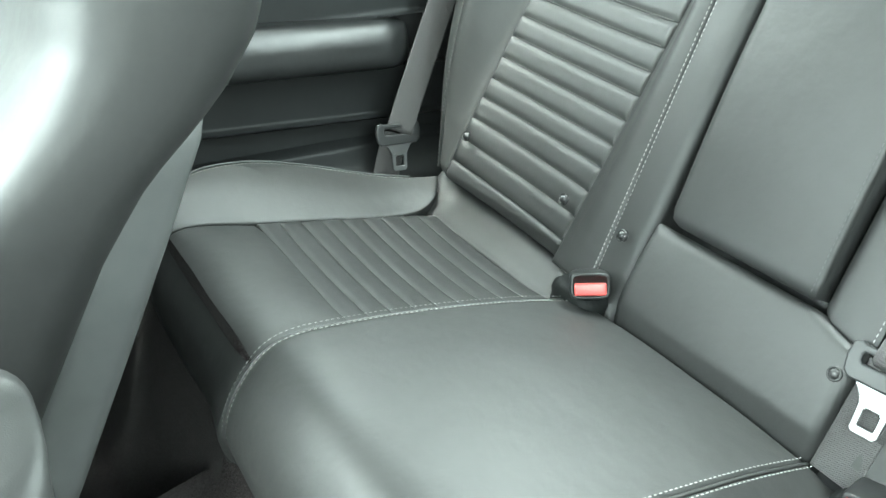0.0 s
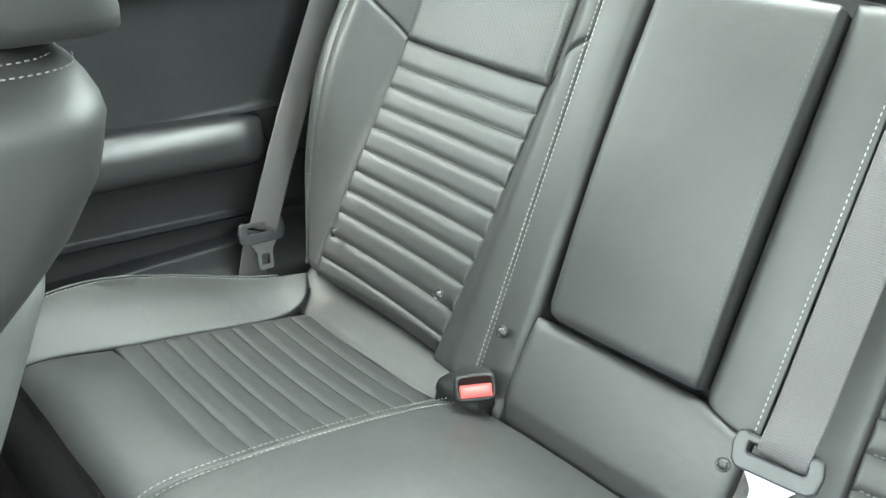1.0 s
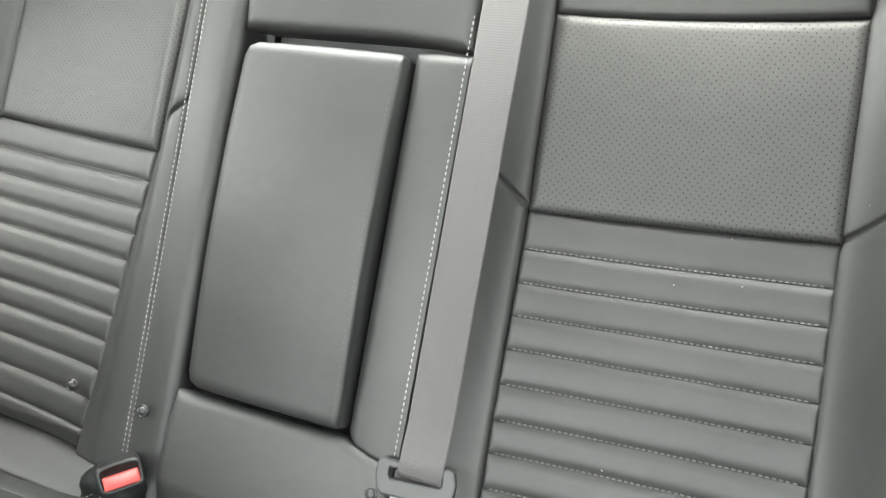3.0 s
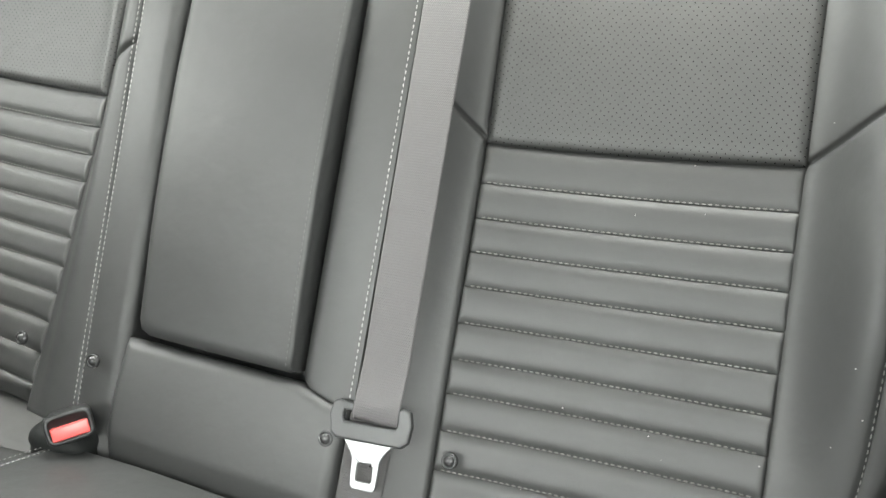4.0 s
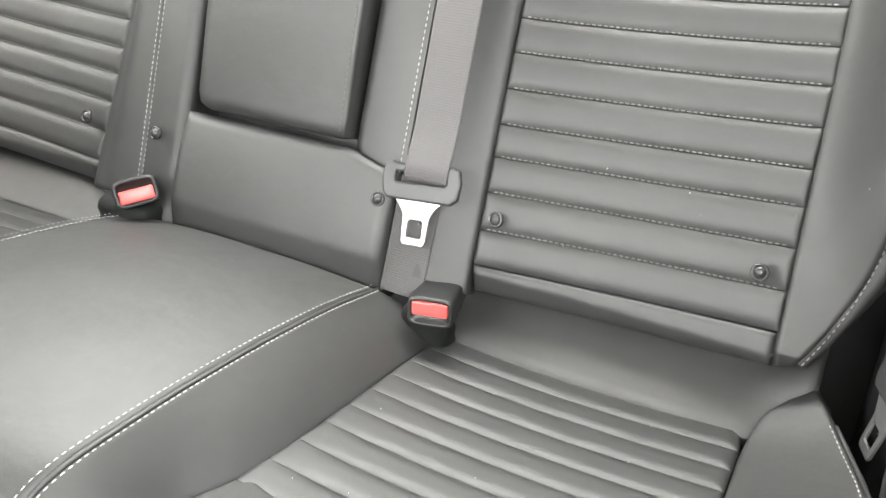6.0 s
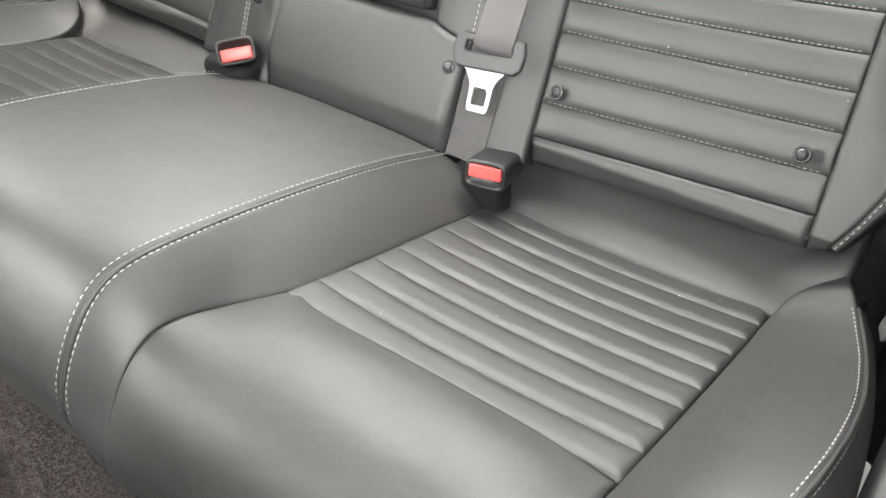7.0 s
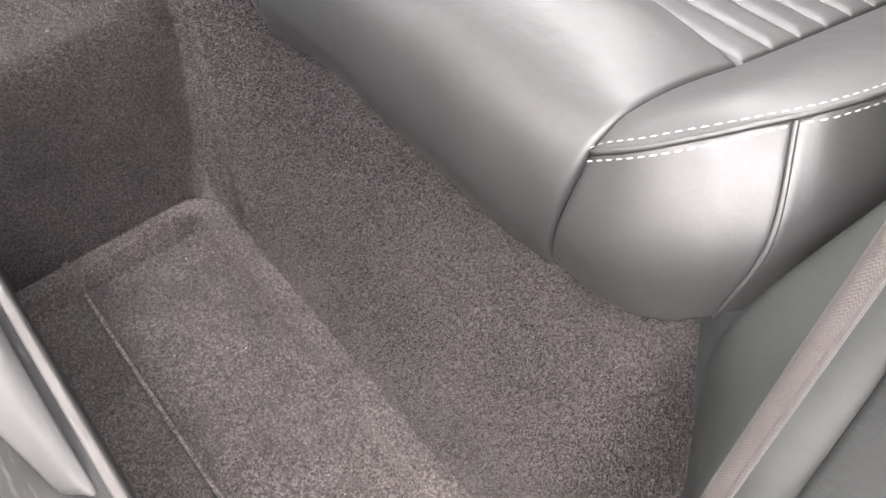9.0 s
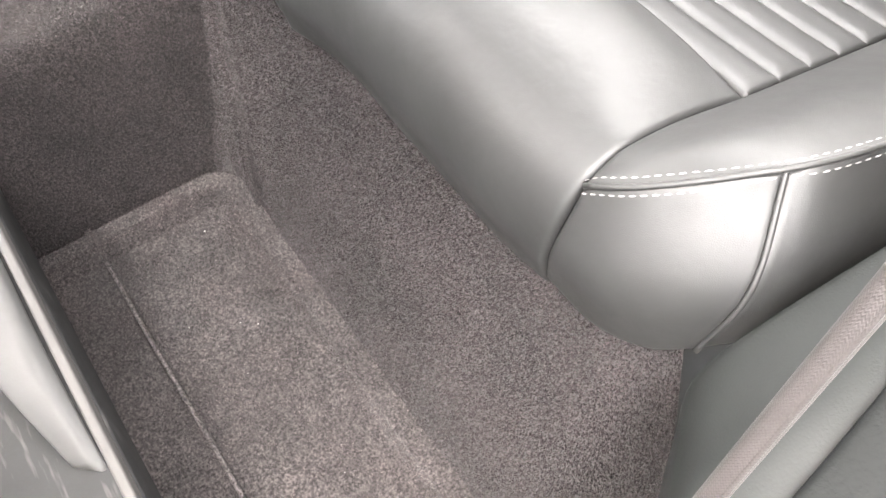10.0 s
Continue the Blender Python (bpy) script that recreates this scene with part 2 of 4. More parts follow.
def rounded(d, r):
    k = 1 - np.clip(d / r, 0, 1)
    return 1 - np.sqrt(np.clip(1 - k * k, 0, 1))


def quilted(d, r):
    """A gentler roll than rounded(), for thinly padded channels."""
    return (1 - np.clip(d / r, 0, 1)) ** 2.3


def normals_of(P):
    n = np.cross(np.gradient(P, axis=0), np.gradient(P, axis=1))
    return n / np.maximum(np.linalg.norm(n, axis=2, keepdims=True), 1e-9)


def pad(name, P, material, parent, label="", r=0.012, depth=0.008, edges="abcd", flip=False, skirt=0.03, uv=None, wrinkle=0.0, tight="", soft=None):
    """A padded panel: the surface P, its edges rolled down into the seams and carried inwards by a skirt.
    tight: edges that stay close and shallow. edges: a and b the first and last of the first index, c and d of the second."""
    N = normals_of(P) * (-1 if flip else 1)
    along = lambda ax: np.cumsum(np.concatenate([np.zeros_like(np.take(P, [0], ax)[..., 0]), np.linalg.norm(np.diff(P, axis=ax), axis=2)], ax), ax)
    du, dv = along(0), along(1)
    drop = np.zeros(P.shape[:2])
    for key, dist in (("a", du), ("b", du[-1:] - du), ("c", dv), ("d", dv[:, -1:] - dv)):
        if key in edges:
            drop = np.maximum(drop, (soft if soft and key not in tight else rounded)(dist, r if key in edges.lower() and key not in tight else 0.005) * (1.0 if key not in tight else 0.5))
    Q = P - N * (depth * drop)[..., None]
    if wrinkle:
        w = np.array([[noise.noise(Vector(p) * 14) for p in row] for row in Q])
        Q = Q + N * (w * wrinkle)[..., None]
    if skirt:
        first, last = Q[:1] - N[:1] * skirt, Q[-1:] - N[-1:] * skirt
        Q, N2 = np.concatenate([first, Q, last]), np.concatenate([N[:1], N, N[-1:]])
        Q = np.concatenate([Q[:, :1] - N2[:, :1] * skirt, Q, Q[:, -1:] - N2[:, -1:] * skirt], 1)
        if uv is not None:
            uv = np.pad(uv, ((1, 1), (1, 1), (0, 0)), mode="edge")
    nu, nv = Q.shape[:2]
    return link_mesh(name, Q.reshape(-1, 3), quads(nu, nv, flip), material, parent, label, None if uv is None else uv.reshape(-1, 2))


def loft(rails, nu, nv, bulge=0.0, ends=0.6):
    """A surface across two or more curves; bulge pushes its middle out along the normal."""
    v = spread(nv, 0.3)
    shared = np.mean([knots_of(c) for c in rails], 0) if len({len(c) for c in rails}) == 1 else None
    curves = np.stack([spline(c, v, shared) for c in rails], 0)
    if len(rails) == 2:
        u = spread(nu, ends)[:, None, None]
        P = curves[0] * (1 - u) + curves[1] * u
    else:
        P = np.stack([spline(curves[:, j], spread(nu, ends)) for j in range(nv)], 1)
    if bulge:
        P = P + normals_of(P) * (bulge * np.sin(np.pi * spread(nu, ends)) ** 0.8)[:, None, None]
    return P


def tube(name, path, radius, material, parent, label="", sides=10, n=40, flat=1.0, up=(0, 0, 1)):
    """A round or flattened rod along a smooth path, closed at its ends."""
    t = np.linspace(0, 1, n)
    C = spline(path, t)
    T = np.gradient(C, axis=0)
    T /= np.linalg.norm(T, axis=1, keepdims=True)
    A = np.cross(T, np.asarray(up, float))
    A /= np.maximum(np.linalg.norm(A, axis=1, keepdims=True), 1e-9)
    Bn = np.cross(A, T)
    ang = np.linspace(0, 2 * np.pi, sides, endpoint=False)
    rad = np.broadcast_to(np.asarray(radius, float), (n,)) if np.ndim(radius) == 0 else np.interp(t, np.linspace(0, 1, len(radius)), radius)
    V = C[:, None] + rad[:, None, None] * (np.cos(ang)[None, :, None] * A[:, None] + flat * np.sin(ang)[None, :, None] * Bn[:, None])
    V = V.transpose(1, 0, 2)
    faces = [list(f) for f in quads(sides, n, True, wrap=True)]
    faces += [[k * n for k in range(sides)], [k * n + n - 1 for k in range(sides)][::-1]]
    length = np.r_[0, np.cumsum(np.linalg.norm(np.diff(C, axis=0), axis=1))]
    uv = np.stack(np.broadcast_arrays((ang * float(np.mean(rad)))[:, None], length[None]), -1).reshape(-1, 2)
    return link_mesh(name, V.reshape(-1, 3), faces, material, parent, label, uv)


def ribbon(name, path, across, width, thick, material, parent, label="", n=60):
    """A flat strap along a path; across gives its width's direction at each point of the path."""
    t = np.linspace(0, 1, n)
    C, A = spline(path, t), spline(across, t)
    T = np.gradient(C, axis=0)
    T /= np.linalg.norm(T, axis=1, keepdims=True)
    A -= T * (A * T).sum(1, keepdims=True)
    A /= np.linalg.norm(A, axis=1, keepdims=True)
    N = np.cross(T, A)
    prof = [(-0.5, -0.3), (-0.46, -0.5), (0.46, -0.5), (0.5, -0.3), (0.5, 0.3), (0.46, 0.5), (-0.46, 0.5), (-0.5, 0.3)]
    V = np.stack([C + A * (width * a) + N * (thick * b) for a, b in prof], 0)
    length = np.r_[0, np.cumsum(np.linalg.norm(np.diff(C, axis=0), axis=1))]
    uv = np.stack([np.stack([np.full(n, a * width), length], -1) for a, _ in prof], 0)
    faces = [list(f) for f in quads(8, n, False, wrap=True)]
    faces += [[k * n for k in range(8)][::-1], [k * n + n - 1 for k in range(8)]]
    return link_mesh(name, V.reshape(-1, 3), faces, material, parent, label, uv.reshape(-1, 2))


def stitches(name, path, normal, material, parent, pitch=0.0062, length=0.0045, width=0.0013, lift=0.0006, side=0.0):
    """A row of short raised thread stitches along a path on a surface with that normal (one, or one for each point of the path)."""
    p = np.asarray(path, float)
    total = np.linalg.norm(np.diff(p, axis=0), axis=1).sum()
    n = max(2, int(total / pitch))
    t = (np.arange(n) + 0.5) / n
    C = spline(p, t)
    T = spline(p, np.clip(t + 0.2 / n, 0, 1)) - spline(p, np.clip(t - 0.2 / n, 0, 1))
    T /= np.linalg.norm(T, axis=1, keepdims=True)
    N = np.asarray(normal, float)
    N = np.broadcast_to(N, C.shape) if N.ndim == 1 else spline(N, t)
    N = N - T * (N * T).sum(1, keepdims=True)
    N = N / np.linalg.norm(N, axis=1, keepdims=True)
    S = np.cross(T, N)
    C = C + S * side + N * lift
    verts, faces = [], []
    ring = [(-1, 0, 0.2), (-0.5, -1, 0.7), (-0.5, 1, 0.7), (0.5, -1, 0.7), (0.5, 1, 0.7), (1, 0, 0.2), (0, 0, 1.5)]
    for c, tt, nn, ss in zip(C, T, N, S):
        k = len(verts)
        skew = ss * 0.0003
        verts += [c + tt * (a * length / 2) + (ss + skew) * (b * width / 2) + nn * (h * width * 0.5) for a, b, h in ring]
        faces += [(k, k + 1, k + 6), (k + 1, k + 3, k + 6), (k + 3, k + 5, k + 6), (k + 5, k + 4, k + 6), (k + 4, k + 2, k + 6), (k + 2, k, k + 6)]
    return link_mesh(name, verts, faces, material, parent)


def box(name, lo, hi, material, parent=None, bevel=0.0, m=None, label="", segments=3):
    bm = bmesh.new()
    bmesh.ops.create_cube(bm, size=1.0)
    lo, hi = Vector(lo), Vector(hi)
    for v in bm.verts:
        v.co = Vector([lo[k] + (v.co[k] + 0.5) * (hi[k] - lo[k]) for k in range(3)])
    if bevel:
        bmesh.ops.bevel(bm, geom=list(bm.edges), offset=bevel, segments=segments, profile=0.5, affect="EDGES")
    if m is not None:
        bmesh.ops.transform(bm, matrix=m, verts=bm.verts)
    return part(name, bm, material, parent, label, smooth=bevel > 0)


def prism(name, outline, thick, material, parent, m, bevel=0.0, label="", hole=None, segments=2):
    """A flat plate from an outline in its own plane, with a rounded rim; hole: a second outline cut through it."""
    bm = bmesh.new()
    if hole is None:
        f = bm.faces.new([bm.verts.new((x, y, 0)) for x, y in outline])
        faces = [f]
    else:
        n = len(outline)
        o = [bm.verts.new((x, y, 0)) for x, y in outline]
        h = [bm.verts.new((x, y, 0)) for x, y in hole]
        faces = [bm.faces.new((o[k], o[(k + 1) % n], h[(k + 1) % n], h[k])) for k in range(n)]
    ext = bmesh.ops.extrude_face_region(bm, geom=faces)
    top = [v for v in ext["geom"] if isinstance(v, bmesh.types.BMVert)]
    bmesh.ops.translate(bm, verts=top, vec=(0, 0, thick))
    bmesh.ops.recalc_face_normals(bm, faces=bm.faces)
    if bevel:
        sharp = [e for e in bm.edges if len(e.link_faces) == 2 and e.calc_face_angle() > 0.9 and abs(e.verts[0].co.z - e.verts[1].co.z) < 1e-6]
        bmesh.ops.bevel(bm, geom=sharp, offset=bevel, segments=segments, profile=0.5, affect="EDGES")
    bmesh.ops.transform(bm, matrix=m, verts=bm.verts)
    plate = part(name, bm, material, parent, label)
    plate.data.set_sharp_from_angle(angle=0.35)
    return plate


def superloop(n, a, b, power):
    t = np.linspace(0, 2 * np.pi, n, endpoint=False)
    c, s = np.cos(t), np.sin(t)
    return np.stack([a * np.sign(c) * np.abs(c) ** (2 / power), b * np.sign(s) * np.abs(s) ** (2 / power)], -1)


def stack(name, sections, material, parent, label="", n=40):
    """A rounded body through sections of (centre, half width along x, half depth along y, power), closed at both ends."""
    V = np.stack([np.c_[superloop(n, a, b, pw), np.zeros(n)] + np.asarray(c, float) for c, a, b, pw in sections], 1)
    k = V.shape[1]
    faces = [list(f) for f in quads(n, k, False, wrap=True)]
    faces += [[i * k for i in range(n)][::-1], [i * k + k - 1 for i in range(n)]]
    return link_mesh(name, V.reshape(-1, 3), faces, material, parent, label)


# ---- the backrest's own coordinates: across x, up its slope s, out of its face h ----
LEAN_BACK = radians(29)
CB, SB = math.cos(LEAN_BACK), math.sin(LEAN_BACK)


def back(x, s, h):
    x, s, h = np.broadcast_arrays(np.asarray(x, float), np.asarray(s, float), np.asarray(h, float))
    return np.stack([x, -0.0022 + s * SB - h * CB, 0.29 + s * CB + h * SB], -1)


BACK_N = np.array([0.0, -CB, SB])
ease = lambda t: np.clip(t, 0, 1) ** 2 * (3 - 2 * np.clip(t, 0, 1))
crown = lambda s: 0.018 + 0.085 * (s - 0.1)          # how far the firm middle stands out
dish = lambda s: 0.0875 * np.clip(s - 0.37, 0, None)  # the seat's own hollow


def back_grid(x0, x1, s0, s1, h, nx, ns, ends=0.6):
    """x0, x1: the sides as functions of s, or numbers; s0, s1 the ends as functions of x, or numbers."""
    f = lambda g, a: g(a) if callable(g) else g
    u, v = spread(nx, ends)[:, None], spread(ns, ends)[None]
    s_mid = (f(s0, 0.0) + (f(s1, 0.0) - f(s0, 0.0)) * v)
    x = f(x0, s_mid) * (1 - u) + f(x1, s_mid) * u
    s = f(s0, x) * (1 - v) + f(s1, x) * v
    P = back(x, s, h(x, s))
    return P, np.stack(np.broadcast_arrays(x, s), -1)


# ---- the cushion's coordinates ----
SLOPE = 0.223
seat_z = lambda y: 0.228 + (-0.016 - y) * SLOPE
PIPING = [(-0.487, 0.262), (-0.482, 0.29), (-0.464, 0.323), (-0.436, 0.351), (-0.4, 0.359), (-0.33, 0.350), (-0.266, 0.338), (-0.195, 0.322), (-0.113, 0.30), (-0.03, 0.272)]
INNER = [(0.205, -0.487, 0.235), (0.205, -0.477, 0.263), (0.205, -0.453, 0.301), (0.205, -0.427, 0.319), (0.206, -0.4, 0.319), (0.212, -0.356, 0.305), (0.228, -0.3, 0.291), (0.233, -0.22, 0.274), (0.235, -0.1, 0.247), (0.24, -0.01, 0.228)]


# ---- the car's shell and floor ----
def sheet(name, f, us, vs, material, parent=None, label="", flip=False):
    U, V = np.meshgrid(us, vs, indexing="ij")
    P = np.stack(np.broadcast_arrays(*f(U, V)), -1)
    return link_mesh(name, P.reshape(-1, 3), quads(len(us), len(vs), flip), material, parent, label)


def bumps(X, Y, size, k=0.0):
    return np.array([[noise.noise(Vector((x * size, y * size, k))) for x, y in zip(rx, ry)] for rx, ry in zip(X, Y)])


def floor_shape(X, Y):
    z = -0.085 + 0.0 * X - 0.01 * ease((X - 0.1) / 0.03) * ease((0.58 - X) / 0.03) * ease((-0.56 - Y) / 0.03)
    z = z + 0.19 * ease((0.084 - X) / 0.128) * ease((X + 0.36) / 0.08)
    Y = Y - 0.06 * ease((X - 0.60) / 0.07)
    t = np.clip((Y + 0.575) / 0.105, 0, None)
    z = np.maximum(z, -0.085 + 0.245 * t ** 1.8) + 0.02 * np.minimum(t, 1) * ease((0.16 - X) / 0.1)
    z = z + 0.06 * ease((X - 0.60) / 0.09)
    fold = X - 0.082 + (Y + 0.508) * 2.3
    z = z + (0.011 * np.exp(-((fold + 0.020) / 0.013) ** 2) - 0.008 * np.exp(-((fold - 0.004) / 0.009) ** 2)) * ease((Y + 0.60) / 0.06)
    z = z + 0.0022 * np.sin(23 * X + 9 * Y) * np.sin(17 * Y - 11 * X + 1.0) + 0.0012 * np.sin(47 * X - 31 * Y)
    return z


floor = sheet("floor", lambda X, Y: (X, Y, floor_shape(X, Y)), np.linspace(-0.76, 0.735, 340), np.concatenate([np.linspace(-1.6, -0.8, 30), np.linspace(-0.79, -0.44, 80)]), CARPET)
tagged(floor, "dark charcoal cut-pile carpet moulded over the floor and tunnel", "floor", kind="structure")


def shell():
    made = []
    # Unseen roof and bulkhead, sized to steer how much daylight reaches the seats.
    outline = [(-0.64, -1.12), (0.64, -1.12), (0.74, -0.7), (0.72, -0.35), (0.60, -0.02), (0.54, 0.12), (-0.54, 0.12), (-0.60, -0.02), (-0.68, -0.35), (-0.70, -0.7)]
    made.append(prism("ceiling", outline, 0.04, HEADLINER, None, pose(0, 0, 1.08), 0.01))
    # Unseen wall added to hold back low sky light at the far windows.
    made.append(box("wall_far_outside", (-2.6, -3.5, -0.42), (-2.4, 3.5, 1.9), ASPHALT, bevel=0.01))
    made.append(box("wall_front", (-0.76, -1.60, -0.2), (0.76, -1.40, 0.74), HARD, bevel=0.02))
    made.append(box("wall_rear", (-0.76, 0.62, 0.0), (0.76, 0.70, 0.86), HARD, bevel=0.02))
    made.append(box("trim", (-0.74, 0.36, 0.80), (0.74, 0.64, 0.83), VINYL, bevel=0.01))
    # Unseen wall added to block low sky light and bounce some inside.
    made.append(box("wall_outside", (1.75, -3.5, -0.42), (1.95, 3.5, 1.5), BOUNCE_GREY, bevel=0.01))
    # Unseen board in the open door's place, added to block low light from ahead.
    made.append(box("wall_door", (0.80, -1.52, -0.1), (1.70, -1.42, 1.15), HARD, bevel=0.02))
    # Rear pillars are widened to keep window light off the seats; near one unseen.
    for k, (sx, y, w) in enumerate(((-1, 0.0, 0.40), (1, -0.26, 0.66), (-1, -1.05, 0.06), (1, -1.05, 0.06))):
        rails = [[(sx * 0.76, y, 0.70), (sx * 0.66, y - 0.01, 0.92), (sx * 0.53, y - 0.02, 1.10)], [(sx * 0.76, y + w, 0.70), (sx * 0.66, y + w - 0.03, 0.92), (sx * 0.53, y + w - 0.08, 1.10)]]
        tagged(pad("trim_pillar", loft(rails, 8, 16), HEADLINER, None, flip=sx < 0, r=0.01, depth=0.005, skirt=0.03), "grey padded roof pillar", "pillar", kind="structure")
    for ob in made:
        tagged(ob, {"ceiling": "grey cloth headliner under the roof", "wall_front": "dark bulkhead closing the cabin ahead", "wall_rear": "dark panel closing the cabin behind", "wall_far_outside": "unseen grey wall added to hold back low light at the far windows", "wall_outside": "unseen pale grey wall added to block low sky light and bounce some in", "wall_door": "unseen dark board where the opened front door would stand, blocking low light", "trim": "dark parcel shelf behind the rear seat"}[ob.name], ob.name.split("_")[0], kind="structure")


shell()
ground = sheet("ground", lambda X, Y: (X, Y, -0.42 + 0 * X), np.linspace(-300, 300, 13), np.linspace(-300, 300, 13), ASPHALT)
tagged(ground, "plain grey asphalt outside the car", "ground", kind="structure")


# ---- side trim ----
def side_panel(sgn, y0, y1, name, label):
    """The moulded quarter panel: a lower map pocket, a padded armrest, an upper field and a sill under the glass."""
    wall = thing(name, label, "wall", "structure")

    def mir(P):
        return P if sgn > 0 else P[::-1] * np.array([-1, 1, 1])

    def field(nm, pts, ny, mat, flip=True, fall=0.0, label=""):
        ys = np.linspace(y0, y1, ny)
        prof = spline([(a, b, 0) for a, b in pts], np.linspace(0, 1, 36))
        Z = prof[:, 1][:, None] - fall * (ys[None] + 0.1)
        P = np.stack(np.broadcast_arrays(prof[:, 0][:, None], ys[None], Z), -1)
        return pad(nm, mir(P), mat, wall, label, flip=(flip if sgn > 0 else not flip) ^ (sgn < 0), r=0.006, depth=0.004, skirt=0.02)

    field("upper_panel", [(0.742, 0.50), (0.745, 0.56), (0.742, 0.64), (0.735, 0.698)], 60, WALL_VINYL)
    field("lower_panel", [(0.735, 0.343), (0.737, 0.38), (0.738, 0.43)], 40, WALL_VINYL, fall=0.08)
    field("pocket_panel", [(0.728, 0.27), (0.731, 0.30), (0.735, 0.339)], 40, WALL_VINYL, fall=0.08)
    if sgn < 0:
        field("ledge", [(0.66, 0.20), (0.668, 0.245), (0.69, 0.268), (0.732, 0.286)], 40, WALL_VINYL, fall=0.04, label="moulded ledge beside the seat cushion")
    box("backing", (sgn * 0.80 if sgn < 0 else 0.748, y0, -0.12), (-0.748 if sgn < 0 else 0.80, y1, 0.70), HARD, wall)
    field("window_sill", [(0.735, 0.704), (0.740, 0.75), (0.748, 0.85)], 40, SILL)
    return wall


wall_left = side_panel(-1, -1.5, 0.42, "wall_left", "dark moulded side panel with a padded armrest under the window")
NOSE = 0.045


def armrest_pad(sgn, wall):
    n, k = 90, 30
    ys = NOSE - (NOSE + 1.4) * np.linspace(0, 1, n) ** 1.7
    ang = np.linspace(-math.pi / 2, math.pi / 2, k)
    taper = np.sqrt(np.clip(1 - (1 - np.clip((NOSE - ys) / 0.06, 0, 1)) ** 2, 0, 1))
    zc = 0.467 - 0.068 * (ys + 0.1)
    X = 0.738 - 0.05 * taper[None] * np.abs(np.cos(ang)[:, None]) ** 0.42 * (1 - 0.25 * np.sin(ang)[:, None])
    Z = zc[None] + 0.040 * np.sign(np.sin(ang))[:, None] * np.abs(np.sin(ang)[:, None]) ** 0.8 * (0.55 + 0.45 * taper[None])
    P = np.stack(np.broadcast_arrays(X, ys[None], Z), -1)
    P = P * np.array([sgn, 1, 1])
    link_mesh("armrest_pad", P.reshape(-1, 3), quads(k, n, sgn < 0), PAD_VINYL, wall, "soft rounded black armrest pad")


armrest_pad(-1, wall_left)
tagged(box("trim_rear", (0.655, -0.40, -0.12), (0.80, 0.42, 0.27), HARD, bevel=0.012), "dark plastic beside the rear cushion", "trim", kind="structure")
arch = [((0.70, 0.062, z), w, 0.085, 3.0) for z, w in ((0.10, 0.075), (0.30, 0.078), (0.42, 0.074), (0.50, 0.064), (0.55, 0.045), (0.565, 0.02))]
wall_right = side_panel(1, -0.40, 0.42, "wall_right", "dark moulded side panel beside the near rear seat")


stack("wheel_arch_cover", arch, WALL_VINYL, wall_right, "rounded dark cover over the wheel arch", n=40)

# ---- the rear backrest ----
bench = thing("rear_bench_seat", "black leather rear bench with ribbed inserts and pale double stitching", "car seat", place=(0, -0.2, 0.25))
x_in = lambda s: 0.256 - 0.04 * s
x_out = lambda s: 0.540 - 0.045 * s
RIBS = [0.018, 0.053, 0.090, 0.125, 0.157, 0.192, 0.227, 0.260, 0.293, 0.327, 0.366]
FOLD = 0.75


def tilt_line(s):
    return lambda x: s + 0.013 * (np.abs(x) - 0.25) / 0.27


def span(sgn, a, b):
    """The two sides, in order, of a field from a (inner) to b (outer) on one half of the seat."""
    wrap = lambda g: (lambda s: sgn * g(s)) if callable(g) else sgn * g
    return (wrap(a), wrap(b)) if sgn > 0 else (wrap(b), wrap(a))


def crease(x, s, p, q, width, depth):
    """A pulled-in seam along the line p to q of the backrest."""
    d = np.array(q, float) - np.array(p, float)
    t = np.clip(((x - p[0]) * d[0] + (s - p[1]) * d[1]) / (d @ d), 0, 1)
    dist = np.hypot(x - p[0] - t * d[0], s - p[1] - t * d[1])
    return -depth * np.exp(-((dist / width) ** 2)) - 0.22 * depth * np.exp(-((dist / (3 * width)) ** 2))


